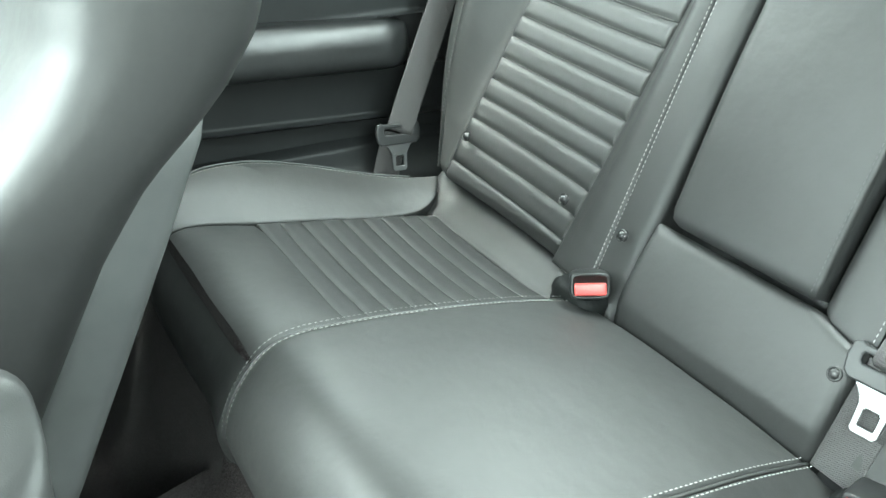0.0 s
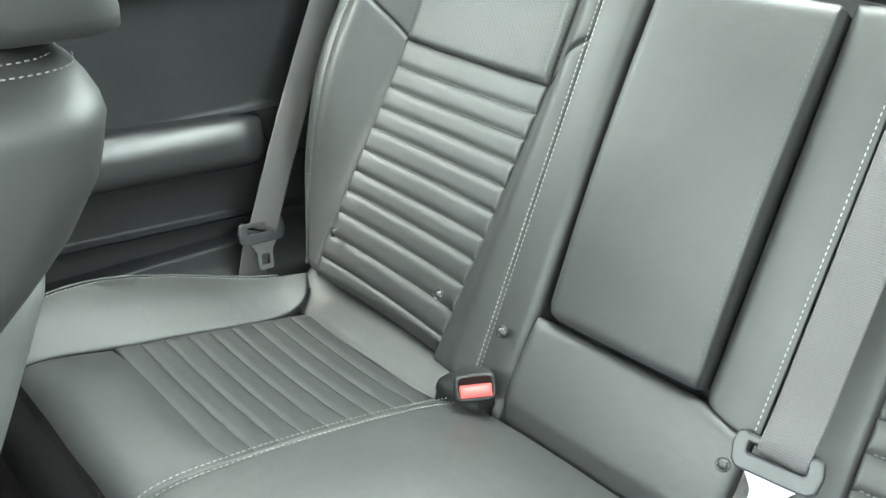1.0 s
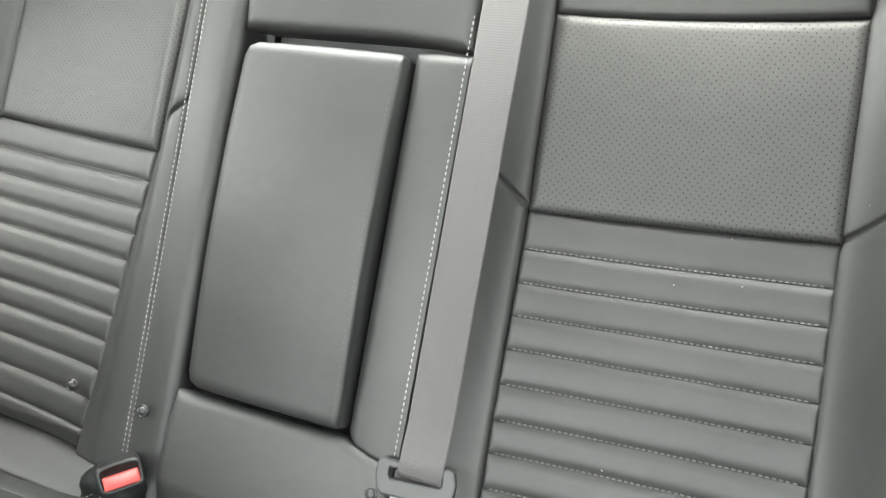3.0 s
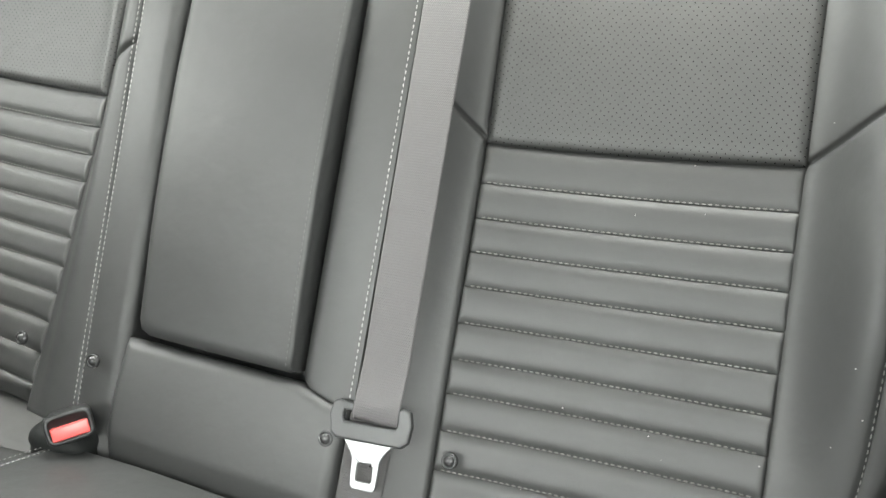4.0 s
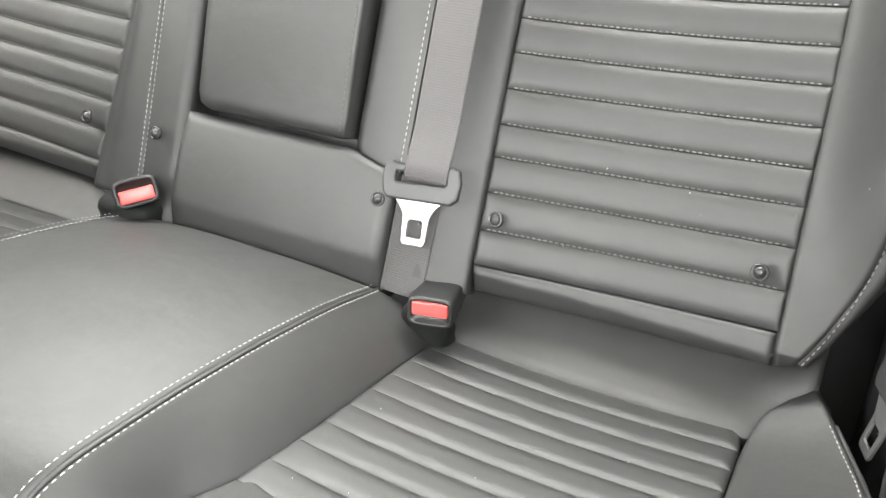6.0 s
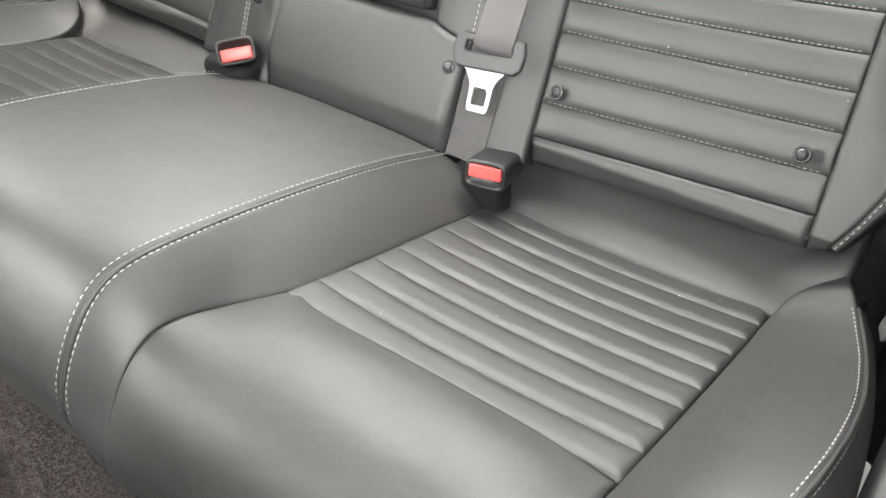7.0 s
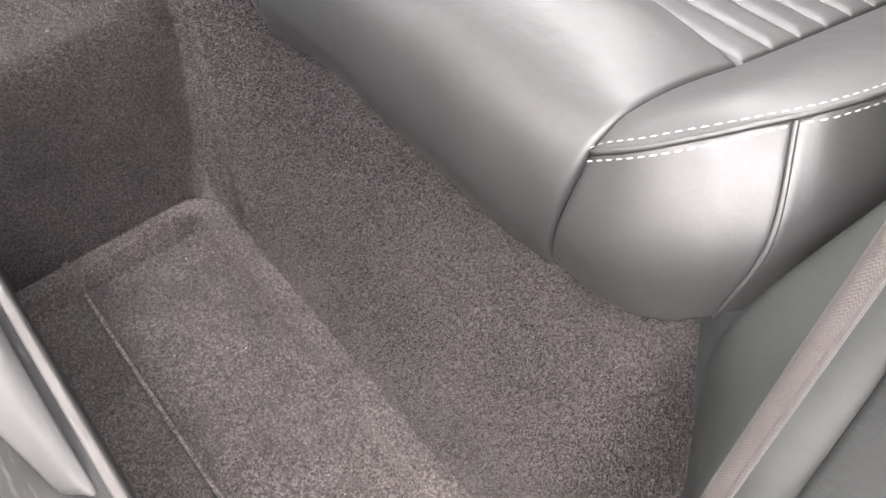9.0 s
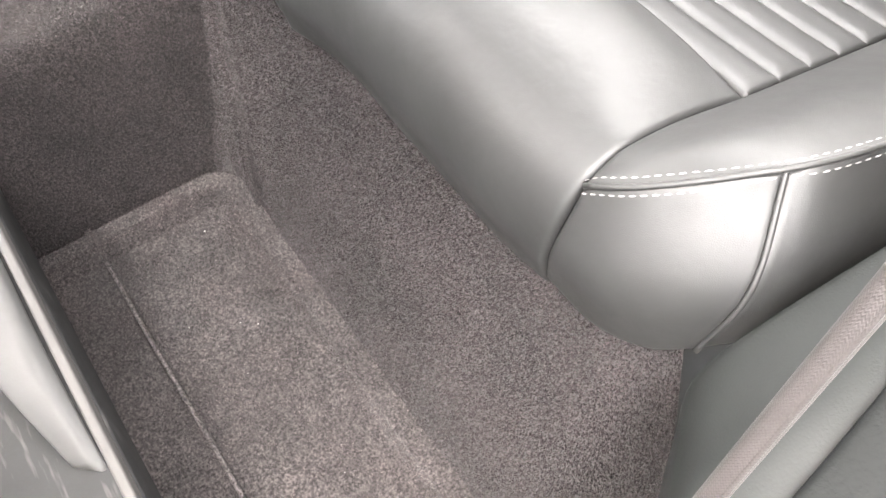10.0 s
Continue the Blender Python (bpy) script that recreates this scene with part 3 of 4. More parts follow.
def backrest_half(sgn):
    x0, x1 = span(sgn, x_in, x_out)
    hollow = lambda x, s: dish(s) - 0.012 * np.sin(np.pi * np.clip((np.abs(x) - 0.25) / 0.28, 0, 1)) ** 0.7
    # the ribbed insert: a backing with a padded rib for each channel
    P, _ = back_grid(x0, x1, 0.012, 0.37, lambda x, s: hollow(x, s) - 0.012, 16, 16)
    insert = pad("ribbed_insert", P, LEATHER, bench, "ribbed black leather seat insert", skirt=0)
    for lo, hi in zip(RIBS[:-1], RIBS[1:]):
        P, _ = back_grid(x0, x1, tilt_line(lo), tilt_line(hi), hollow, 44, 16)
        rib = pad("rib", P, LEATHER, insert, r=0.0125, depth=0.0034, skirt=0.012, tight="ab", soft=quilted)
        xs = np.linspace(0.262 - 0.04 * lo, 0.533 - 0.045 * lo, 16)
        line = back(sgn * xs, tilt_line(lo)(xs) + 0.0012, hollow(xs, lo) - 0.0017)
        if lo > 0.03:
            stitches("stitching", line, BACK_N, DARK_THREAD, insert, pitch=0.0056, length=0.0044, width=0.0015)
    P, _ = back_grid(x0, x1, lambda x: -0.011 + 0.010 * (np.abs(x) - 0.25) / 0.3, tilt_line(0.018), lambda x, s: hollow(x, s) - 0.6 * np.clip(0.01 - s, 0, None), 40, 16)
    pad("bottom_band", P, LEATHER, bench, r=0.008, depth=0.006)
    P, uv = back_grid(x0, x1, tilt_line(0.366), tilt_line(0.562), lambda x, s: hollow(x, s) + 0.004, 50, 40)
    pad("perforated_panel", P, PERFORATED, bench, "perforated leather panel above the ribs", r=0.011, depth=0.0042, uv=uv, soft=quilted)
    P, _ = back_grid(x0, x1, tilt_line(0.562), FOLD, lambda x, s: hollow(x, s) + 0.004 + 0.03 * ease((s - 0.562) / 0.09), 50, 30)
    pad("head_pad", P, LEATHER, bench, "padded head restraint above the seat", r=0.009, depth=0.006)

    # bolsters
    def inner_h(x, s):
        a = np.abs(x)
        t = ease((x_in(s) - a) / 0.055)
        h = hollow(a, s) * 0 + dish(s) * (1 - t) + crown(s) * t + 0.004 * np.sin(np.pi * np.clip((x_in(s) - a) / 0.08, 0, 1))
        return h + crease(a, s, (x_in(0.368), 0.368), (0.168, 0.425), 0.0022, 0.0062)

    x0, x1 = span(sgn, 0.17, x_in)
    P, _ = back_grid(x0, x1, -0.014, FOLD, inner_h, 64, 400, 0.2)
    pad("inner_bolster", P, LEATHER, bench, r=0.007, depth=0.006)

    flare = lambda s: 0.066 * ease(s / 0.34)

    def outer_h(x, s):
        a = np.abs(x)
        t = ease((a - x_out(s)) / 0.065)
        h = dish(s) * (1 - t) + flare(s) * t
        h = h - 0.7 * np.clip(0.015 - s, 0, None)
        return h + crease(a, s, (x_out(0.38), 0.38), (0.60, 0.435), 0.0022, 0.0062)

    rim = lambda s: 0.604 - 0.041 * np.clip((0.165 - s) / 0.16, 0, 1.05) ** 2.2
    x0, x1 = span(sgn, x_out, rim)
    P, _ = back_grid(x0, x1, lambda x: -0.004 + 0.008 * ease((np.abs(x) - 0.53) / 0.03), FOLD, outer_h, 64, 400, 0.2)
    pad("outer_bolster", P, LEATHER, bench, r=0.007, depth=0.006)
    # the bolster's flank, falling back to the side panel
    s = np.linspace(0.008, FOLD, 90)
    edge = back(sgn * rim(s), s, flare(s))
    full = ease(s / 0.2)
    mid = back(sgn * (rim(s) + 0.003 + 0.024 * full), s, flare(s) - 0.018)
    deep = back(sgn * (rim(s) + 0.001 + 0.039 * full), s, -0.12 + 0 * s)
    P = loft([edge, mid, deep] if sgn > 0 else [deep, mid, edge], 24, 90)
    pad("flank", P, LEATHER, bench, r=0.006, depth=0.005, edges="a" if sgn > 0 else "b", skirt=0)
    # stitching along the bolsters
    s = np.linspace(0.0, FOLD - 0.01, 40)
    for off in ((-0.0032, 0.0032) if sgn < 0 else (-0.004,)):
        stitches("stitching", back(sgn * 0.17 + 0 * s + (off if sgn < 0 else off - 0.001), s, crown(s) + 0.0012), BACK_N, THREAD, bench)
    s = np.linspace(0.009, FOLD - 0.01, 60)
    stitches("stitching", back(sgn * (rim(s) - 0.0028), s, flare(s) - 0.0008), BACK_N + np.array([sgn * 0.5, 0, 0]), THREAD, bench)
    # strip between the stitching and the armrest's well
    top = FOLD if sgn < 0 else 0.503
    low = -0.05 if sgn < 0 else lambda x: 0.100 - 0.012 * ease((x - 0.100) / 0.06)
    nook = lambda s: 0.103 + 0.016 * (1 - np.sqrt(1 - np.clip((0.114 - s) / 0.016, 0, 1) ** 2))
    x0, x1 = span(sgn, 0.114 if sgn < 0 else nook, 0.17)
    P, _ = back_grid(x0, x1, low, top, lambda x, s: crown(s) + 0.002 * np.sin(np.pi * (np.abs(x) - 0.114) / 0.056), 30, 120, 0.5)
    strip = pad("armrest_surround", P, LEATHER, bench, r=0.016, depth=0.014, edges="b" if sgn < 0 else "acd", skirt=0.06, tight="" if sgn < 0 else "c")


backrest_half(-1)
backrest_half(1)
P, _ = back_grid(-0.112, 0.17, lambda x: 0.509 - 0.006 * np.clip((x - 0.09) / 0.08, 0, 1), FOLD, lambda x, s: crown(s) + 0.012 * np.sin(np.pi * np.clip((s - 0.5) / 0.25, 0, 1)), 60, 50)
pad("centre_head_pad", P, LEATHER, bench, "padded panel above the armrest", r=0.014, depth=0.013, skirt=0.05)
P, _ = back_grid(-0.114, 0.168, -0.05, lambda x: 0.104 - 0.012 * ease((x - 0.096) / 0.06), lambda x, s: crown(0.1) + 0.010 * np.sin(np.pi * np.clip((s + 0.06) / 0.2, 0, 1)) - 0.3 * np.clip(0 - s, 0, None), 70, 44)
pad("centre_lower_panel", P, LEATHER, bench, "plain padded panel below the armrest", r=0.014, depth=0.012, skirt=0.05)
s = np.linspace(0.0, 0.085, 12)
P, _ = back_grid(-0.13, 0.13, 0.05, 0.55, lambda x, s: -0.035 + 0 * s, 6, 6)
pad("armrest_well", P, HARD, bench, "dark recess round the armrest", skirt=0)

# the folded armrest
armrest = thing("folding_armrest", "black leather fold-down armrest stowed upright in the backrest", "armrest", place=(0, 0.08, 0.40))
arm_h = lambda s: 0.027 + 0.088 * (s - 0.116)
_, G = back_grid(-0.101, 0.1000, 0.107, 0.496, lambda x, s: 0 * x, 60, 90, 0.7)
gx, gs = G[..., 0], G[..., 1]
near_x, near_s = np.minimum(gx + 0.101, np.clip(0.1000 - gx + 0.011, 0, None)), np.minimum(gs - 0.107, 0.496 - gs)
ROUND = 0.018
tuck = 0.29 * ROUND * np.clip(1 - np.maximum(near_x, near_s) / ROUND, 0, 1) * np.clip(1 - np.minimum(near_x, near_s) / ROUND, 0, 1)
gx, gs = gx + np.where(gx < 0, tuck, -tuck), gs + np.where(gs < 0.3, tuck, -tuck)
P = back(gx, gs, arm_h(gs) + 0.004 * np.cos(gx * 14) + 0.008 * np.sin(np.pi * (gs - 0.107) / 0.389))
pad("cover", P, LEATHER, armrest, r=0.016, depth=0.011, edges="abcd", tight="b", skirt=0.045, wrinkle=0.0007)
s = np.linspace(0.112, 0.491, 40)
side = [back(0.1000 + x + 0 * s, s, arm_h(s) + 0.0012 + 0.008 * np.sin(np.pi * (s - 0.107) / 0.389) - d) for x, d in ((-0.001, 0.005), (0.0018, 0.011), (0.001, 0.02), (-0.002, 0.05))]
link_mesh("side_gusset", np.stack(side).reshape(-1, 3), quads(4, 40, True), LEATHER, armrest, "plain leather side strip of the armrest")
s = np.linspace(0.114, 0.482, 30)
stitches("stitching", back(0.0940 + 0 * s, s, arm_h(s) + 0.0014 + 0.008 * np.sin(np.pi * (s - 0.107) / 0.389)), BACK_N, ARM_THREAD, armrest)

# studs
stud_at = [(-0.512, 0.021, 0.363), (-0.274, 0.020, 0.355), (-0.143, 0.003, 0.366), (0.152, 0.002, 0.355), (0.270, 0.026, 0.350), (0.514, 0.021, 0.366)]


def stud(place):
    ob = thing("stud", "small domed black plastic stud pressed into the leather", "stud", group="studs along the backrest", place=place)
    turn = Matrix.Translation(place) @ Vector(BACK_N).to_track_quat("Z", "Y").to_matrix().to_4x4()
    prof = [(0.0078, -0.004), (0.0078, -0.0005), (0.0070, 0.0008), (0.0058, 0.0004), (0.0055, -0.0006), (0.0052, 0.0006), (0.0040, 0.0021), (0.0022, 0.0029), (0.0, 0.0031)]
    ang = np.linspace(0, 2 * np.pi, 24, endpoint=False)
    V = np.array([[turn @ Vector((r * math.cos(a), r * math.sin(a), z)) for r, z in prof] for a in ang])
    link_mesh("dome", V.reshape(-1, 3), quads(24, len(prof), False, wrap=True), GLOSS, ob)


for place in stud_at:
    stud(place)

# ---- the rear cushion ----
cushion = bench


def mirror(P, sgn):
    return P if sgn > 0 else P[::-1] * np.array([-1, 1, 1])


def swap(edges, sgn):
    return edges if sgn > 0 else edges.translate(str.maketrans("ab", "ba"))


PIPE_X = 0.168
pipe = np.array([(PIPE_X, y, z) for y, z in PIPING])
pipe_front = np.array([(PIPE_X, -0.478, 0.215)])
pipe = np.vstack([pipe_front, pipe])
# plain raised centre
v = spread(90, 0.2)
line = spline(pipe, v)
u = np.linspace(-1, 1, 60)
P = np.stack(np.broadcast_arrays(u[:, None] * PIPE_X, line[None, :, 1] - 0.004 * (1 - u[:, None] ** 2), line[None, :, 2] + 0.016 * (1 - u[:, None] ** 2) * ease((line[None, :, 2] - 0.2) / 0.12)), -1)
pad("centre_panel", P, LEATHER, cushion, "smooth raised leather centre of the cushion", r=0.006, depth=0.0024, wrinkle=0.0007)
# Unseen dark boxes added to stop light and the outside showing through seams.
box("foam_core", (-0.60, -0.455, 0.12), (0.60, 0.10, 0.205), HARD, bench, 0.02)
box("rear_core", (-0.745, 0.16, -0.08), (0.745, 0.20, 0.42), HARD, bench, 0.01)

GROOVES = list(np.linspace(-0.313, -0.019, 10))


def cushion_half(sgn):
    M = lambda P: mirror(P, sgn)
    # band between the piping and the seat's inner seam
    rails = [pipe, np.vstack([[(0.205, -0.482, 0.205)], INNER])]
    P = loft(rails, 24, 90, 0.002)
    pad("side_band", M(P), LEATHER, cushion, r=0.006, depth=0.0024, tight=swap("b", sgn))
    for off in (-0.0062, 0.0062):
        p = spline(pipe[1:], np.linspace(0, 1, 40)) + np.array([off, 0, 0.0012 - (0.0010 if off > 0 else 0)])
        fw = np.gradient(p, axis=0)
        n2 = np.stack([0 * p[:, 0] + 0.15 * sgn * (1 if off > 0 else -0.3), -fw[:, 2], fw[:, 1]], -1)
        n2[:, 1:] /= np.linalg.norm(n2[:, 1:], axis=1, keepdims=True)
        stitches("stitching", p * np.array([sgn, 1, 1]), n2, THREAD, cushion)
    tube("piping", pipe[1:] * np.array([sgn, 1, 1]) - np.array([0, 0, 0.0012]), 0.0021, LEATHER, cushion, n=60, sides=8)
    # the ribbed insert
    left = lambda y: np.interp(y, [-0.315, -0.22, -0.1, 0.0], [0.226, 0.233, 0.236, 0.240])
    right = lambda y: np.interp(y, [-0.315, -0.2, -0.1, -0.05, -0.03, -0.02], [0.531, 0.533, 0.534, 0.535, 0.533, 0.526])
    hollow = lambda x, y: seat_z(y) - 0.006 * np.sin(np.pi * np.clip((x - 0.23) / 0.3, 0, 1))

    def seat_grid(y0, y1, z, nx, ny, l=left, r=right):
        U, Y = spread(nx)[:, None], (y0 + (y1 - y0) * spread(ny))[None]
        X = l(Y) * (1 - U) + r(Y) * U
        return np.stack(np.broadcast_arrays(X, Y, z(X, Y)), -1)

    P = seat_grid(-0.318, -0.015, lambda x, y: hollow(x, y) - 0.012, 12, 12)
    insert = pad("ribbed_insert", M(P), LEATHER, cushion, "ribbed black leather seat insert", skirt=0)
    for a, b in zip(GROOVES[:-1], GROOVES[1:]):
        sunk = 0.0026 * (0.25 + 0.75 * ease((spread(44) - 0.02) / 0.2))[:, None]
        pad("rib", M(seat_grid(a, b, lambda x, y: hollow(x, y) + 0.002, 44, 16, lambda y: left(y) - 0.001)), LEATHER, insert, r=0.0115, depth=sunk if sgn > 0 else sunk[::-1], skirt=0.012, tight=swap("a", sgn), soft=quilted)
    # flat band behind the insert, turning up under the backrest
    P = seat_grid(-0.026, 0.06, lambda x, y: seat_z(-0.02) + 0.6 * np.clip(y + 0.02, 0, None) + 0.001 + 0.024 * ease((x - 0.515) / 0.06) * ease((y + 0.028) / 0.05), 40, 16, lambda y: 0.19 + 0 * y, lambda y: 0.582 + 0 * y)
    pad("rear_band", M(P), LEATHER, cushion, r=0.005, depth=0.003)
    # front roll of the seat
    left_rail = [(x - 0.003, y, z) for x, y, z in [(0.205, -0.482, 0.195)] + INNER[:7]]
    prof = [(-0.468, 0.195), (-0.477, 0.230), (-0.472, 0.262), (-0.458, 0.289), (-0.436, 0.307), (-0.408, 0.315), (-0.376, 0.315), (-0.343, 0.309), (-0.313, 0.298)]
    right_rail = [(0.528, -0.466, 0.20), (0.528, -0.473, 0.235), (0.528, -0.467, 0.275), (0.528, -0.449, 0.303), (0.528, -0.425, 0.316), (0.529, -0.4, 0.316), (0.530, -0.355, 0.305), (0.531, -0.316, 0.294)]
    mids = [[(x, y, z) for y, z in prof] for x in (0.27, 0.37, 0.47)]
    P = loft([left_rail, *mids, right_rail], 60, 70)
    pad("front_panel", M(P), LEATHER, cushion, r=0.007, depth=0.0034, wrinkle=0.0007, tight=swap("a", sgn))
    # outer bolster: an upper and a lower panel with a double-stitched seam between
    I = [(0.528, -0.449, 0.303), (0.528, -0.436, 0.312), (0.528, -0.42, 0.317), (0.529, -0.38, 0.312), (0.531, -0.30, 0.291), (0.533, -0.2, 0.269), (0.534, -0.11, 0.249), (0.536, -0.05, 0.242), (0.547, -0.012, 0.254), (0.577, 0.014, 0.270)]
    T = [(0.531, -0.452, 0.305), (0.56, -0.440, 0.326), (0.595, -0.406, 0.347), (0.620, -0.36, 0.354), (0.634, -0.28, 0.343), (0.636, -0.19, 0.316), (0.626, -0.115, 0.291), (0.613, -0.066, 0.278), (0.600, -0.028, 0.272), (0.580, 0.014, 0.272)]
    mid = [tuple(0.5 * (np.array(a) + np.array(b)) + np.array((0.0, 0.0, h))) for a, b, h in zip(I, T, (0.0, 0.003, 0.006, 0.008, 0.009, 0.007, 0.004, 0.003, 0.001, 0.0))]
    pad("outer_bolster", M(loft([I, mid, T], 26, 90)), LEATHER, cushion, r=0.006, depth=0.0026, wrinkle=0.0007)
    t_front = [(0.531, -0.452, 0.305), (0.56, -0.440, 0.326), (0.588, -0.414, 0.343), (0.606, -0.386, 0.352)]
    b_front = [(0.528, -0.470, 0.216), (0.575, -0.468, 0.216), (0.610, -0.457, 0.226), (0.632, -0.442, 0.244)]
    m_front = [(0.530, -0.471, 0.255), (0.572, -0.468, 0.270), (0.610, -0.449, 0.288), (0.635, -0.422, 0.302)]
    pad("bolster_front", M(loft([t_front, m_front, b_front], 26, 40)), LEATHER, cushion, r=0.006, depth=0.0026)
    t_side = [(0.606, -0.386, 0.352)] + T[3:]
    b_side = [(0.632, -0.442, 0.244), (0.648, -0.40, 0.24), (0.658, -0.3, 0.22), (0.658, -0.2, 0.2), (0.65, -0.1, 0.18), (0.63, 0.0, 0.16)]
    m_side = [(0.635, -0.422, 0.302), (0.645, -0.38, 0.305), (0.652, -0.28, 0.29), (0.650, -0.19, 0.27), (0.640, -0.1, 0.245), (0.62, -0.0, 0.22)]
    pad("bolster_side", M(loft([t_side, m_side, b_side], 26, 70)), LEATHER, cushion, r=0.006, depth=0.0026)
    tube("piping", np.array([t_front[-1], m_front[-1], b_front[-1]]) * np.array([sgn, 1, 1]), 0.0018, LEATHER, cushion, n=20, sides=8)
    k = np.linspace(0, 1, 40)
    seam, above = spline(T[:9], k), spline(mid[:9], k)
    low_seam = np.vstack([spline(t_front, k[::3]), spline(t_side[:7], k)[2:]])
    below = np.vstack([spline(m_front, k[::3]), spline(m_side[:5], k)[2:]])
    for line, toward, nrm in ((seam, above, (-0.25 * sgn, -0.25, 1.0)), (low_seam, below, None)):
        way = (toward - line) / np.maximum(np.linalg.norm(toward - line, axis=1, keepdims=True), 1e-6)
        p = (line + way * 0.0056) * np.array([sgn, 1, 1])
        out = np.array(nrm) if nrm else np.stack([sgn * (0.2 + np.clip((line[:, 1] + 0.42) * 9, 0, 1)), -1.2 + np.clip((line[:, 1] + 0.42) * 9, 0, 1.2), 0.45 + 0 * k[0] * line[:, 0]], -1)
        stitches("stitching", p, out, THREAD, cushion, length=0.0047, pitch=0.0066, width=0.0010)
    tube("piping", np.array(T[:9]) * np.array([sgn, 1, 1]), 0.0019, LEATHER, cushion, n=70, sides=8)


cushion_half(1)
cushion_half(-1)


# ---- seat belts ----
def plate_matrix(centre, xdir, normal):
    z = Vector(normal).normalized()
    x = Vector(xdir)
    x = (x - z * x.dot(z)).normalized()
    y = z.cross(x)
    return Matrix(((x.x, y.x, z.x, centre[0]), (x.y, y.y, z.y, centre[1]), (x.z, y.z, z.z, centre[2]), (0, 0, 0, 1)))


def belt_fittings(belt, centre, xdir, normal):
    """The plastic guide that the webbing runs through, and its steel tongue."""
    m = plate_matrix(centre, xdir, normal)
    outline = [(-0.040, -0.010), (-0.034, -0.016), (0.034, -0.016), (0.041, -0.010), (0.043, 0.006), (0.040, 0.018), (0.033, 0.021), (0.029, 0.019), (-0.029, 0.019), (-0.033, 0.021), (-0.040, 0.018), (-0.043, 0.006)]
    hole = [(-0.027, 0.002), (-0.026, 0.001), (0.026, 0.001), (0.027, 0.002), (0.028, 0.004), (0.028, 0.009), (0.027, 0.011), (0.026, 0.011), (-0.026, 0.011), (-0.027, 0.011), (-0.028, 0.009), (-0.028, 0.004)]
    prism("guide", outline, 0.007, HARD, belt, m, 0.0022, "black plastic belt guide", hole)
    o2 = [(-0.026, -0.0155), (-0.019, -0.022), (-0.0145, -0.032), (-0.0135, -0.056), (-0.0105, -0.0595), (0.0105, -0.0595), (0.0135, -0.056), (0.0145, -0.032), (0.019, -0.022), (0.026, -0.0155)]
    h2 = [(-0.0075, -0.0345), (-0.008, -0.035), (-0.008, -0.036), (-0.008, -0.050), (-0.007, -0.0515), (0.007, -0.0515), (0.008, -0.050), (0.008, -0.036), (0.008, -0.035), (0.0075, -0.0345)]
    prism("tongue", o2, 0.0028, STEEL, belt, m @ pose(0, 0, 0.0022), 0.0008, "bare steel latch tongue", h2)


belt = thing("seat_belt", "grey woven seat belt hanging down the backrest with steel tongue", "seat belt", group="rear seat belts", place=(0.194, 0.1, 0.5))
s = np.r_[np.linspace(0.75, 0.14, 14), 0.118, 0.105, 0.094, 0.087, 0.084]
over = np.r_[crown(s[:14]) + 0.008, 0.0302, 0.0308, 0.0312, 0.0295, 0.023]
ribbon("webbing", back(0.200 - 0.003 * (s / 0.7), s, over), [(1, 0, 0)] * len(s), 0.047, 0.0014, WEB, belt, "grey woven webbing")
s = np.linspace(0.088, -0.03, 8)
ribbon("lower_webbing", back(0.1935 - 0.02 * (0.088 - s), s, crown(0.088) + 0.004 - 0.10 * (0.088 - s)), [(1, 0, 0)] * 8, 0.0475, 0.0014, WEB_DARK, belt, "dark lower strap")
belt_fittings(belt, tuple(back(0.1955, 0.082, 0.0235)), (1, 0, 0.10), BACK_N + np.array([0, 0, 0.0]))

belt = thing("seat_belt", "dark grey seat belt hanging beside the far seat with steel tongue", "seat belt", group="rear seat belts", place=(-0.68, 0.1, 0.5))
ribbon("webbing", [(-0.70, 0.235, 0.86), (-0.69, 0.185, 0.735), (-0.673, 0.067, 0.50), (-0.652, -0.018, 0.330)], [(0.1, 1, -0.2)] * 4, 0.048, 0.0014, WEB_DARK, belt, "dark grey woven webbing")
ribbon("lower_webbing", [(-0.66, -0.018, 0.325), (-0.658, -0.035, 0.28), (-0.655, -0.055, 0.20)], [(0.1, 1, -0.2)] * 3, 0.047, 0.0014, WEB_DARK, belt)
belt_fittings(belt, (-0.655, -0.020, 0.325), (-0.25, 1, -0.16), (1.0, 0.1, 0.25))


belt = thing("seat_belt", "dark grey seat belt hanging beside the near seat with steel tongue", "seat belt", group="rear seat belts", place=(0.66, 0.1, 0.5))
ribbon("webbing", [(0.715, 0.235, 0.86), (0.69, 0.165, 0.70), (0.66, 0.02, 0.43), (0.643, -0.022, 0.315)], [(-0.1, 1, -0.2)] * 4, 0.048, 0.0014, WEB_DARK, belt, "dark grey woven webbing")
ribbon("lower_webbing", [(0.643, -0.022, 0.312), (0.645, -0.030, 0.27), (0.65, -0.05, 0.20)], [(-0.1, 1, -0.2)] * 3, 0.047, 0.0014, WEB_DARK, belt)
belt_fittings(belt, (0.637, -0.028, 0.322), (0.35, -1, 0.16), (-1.0, -0.25, 0.25))


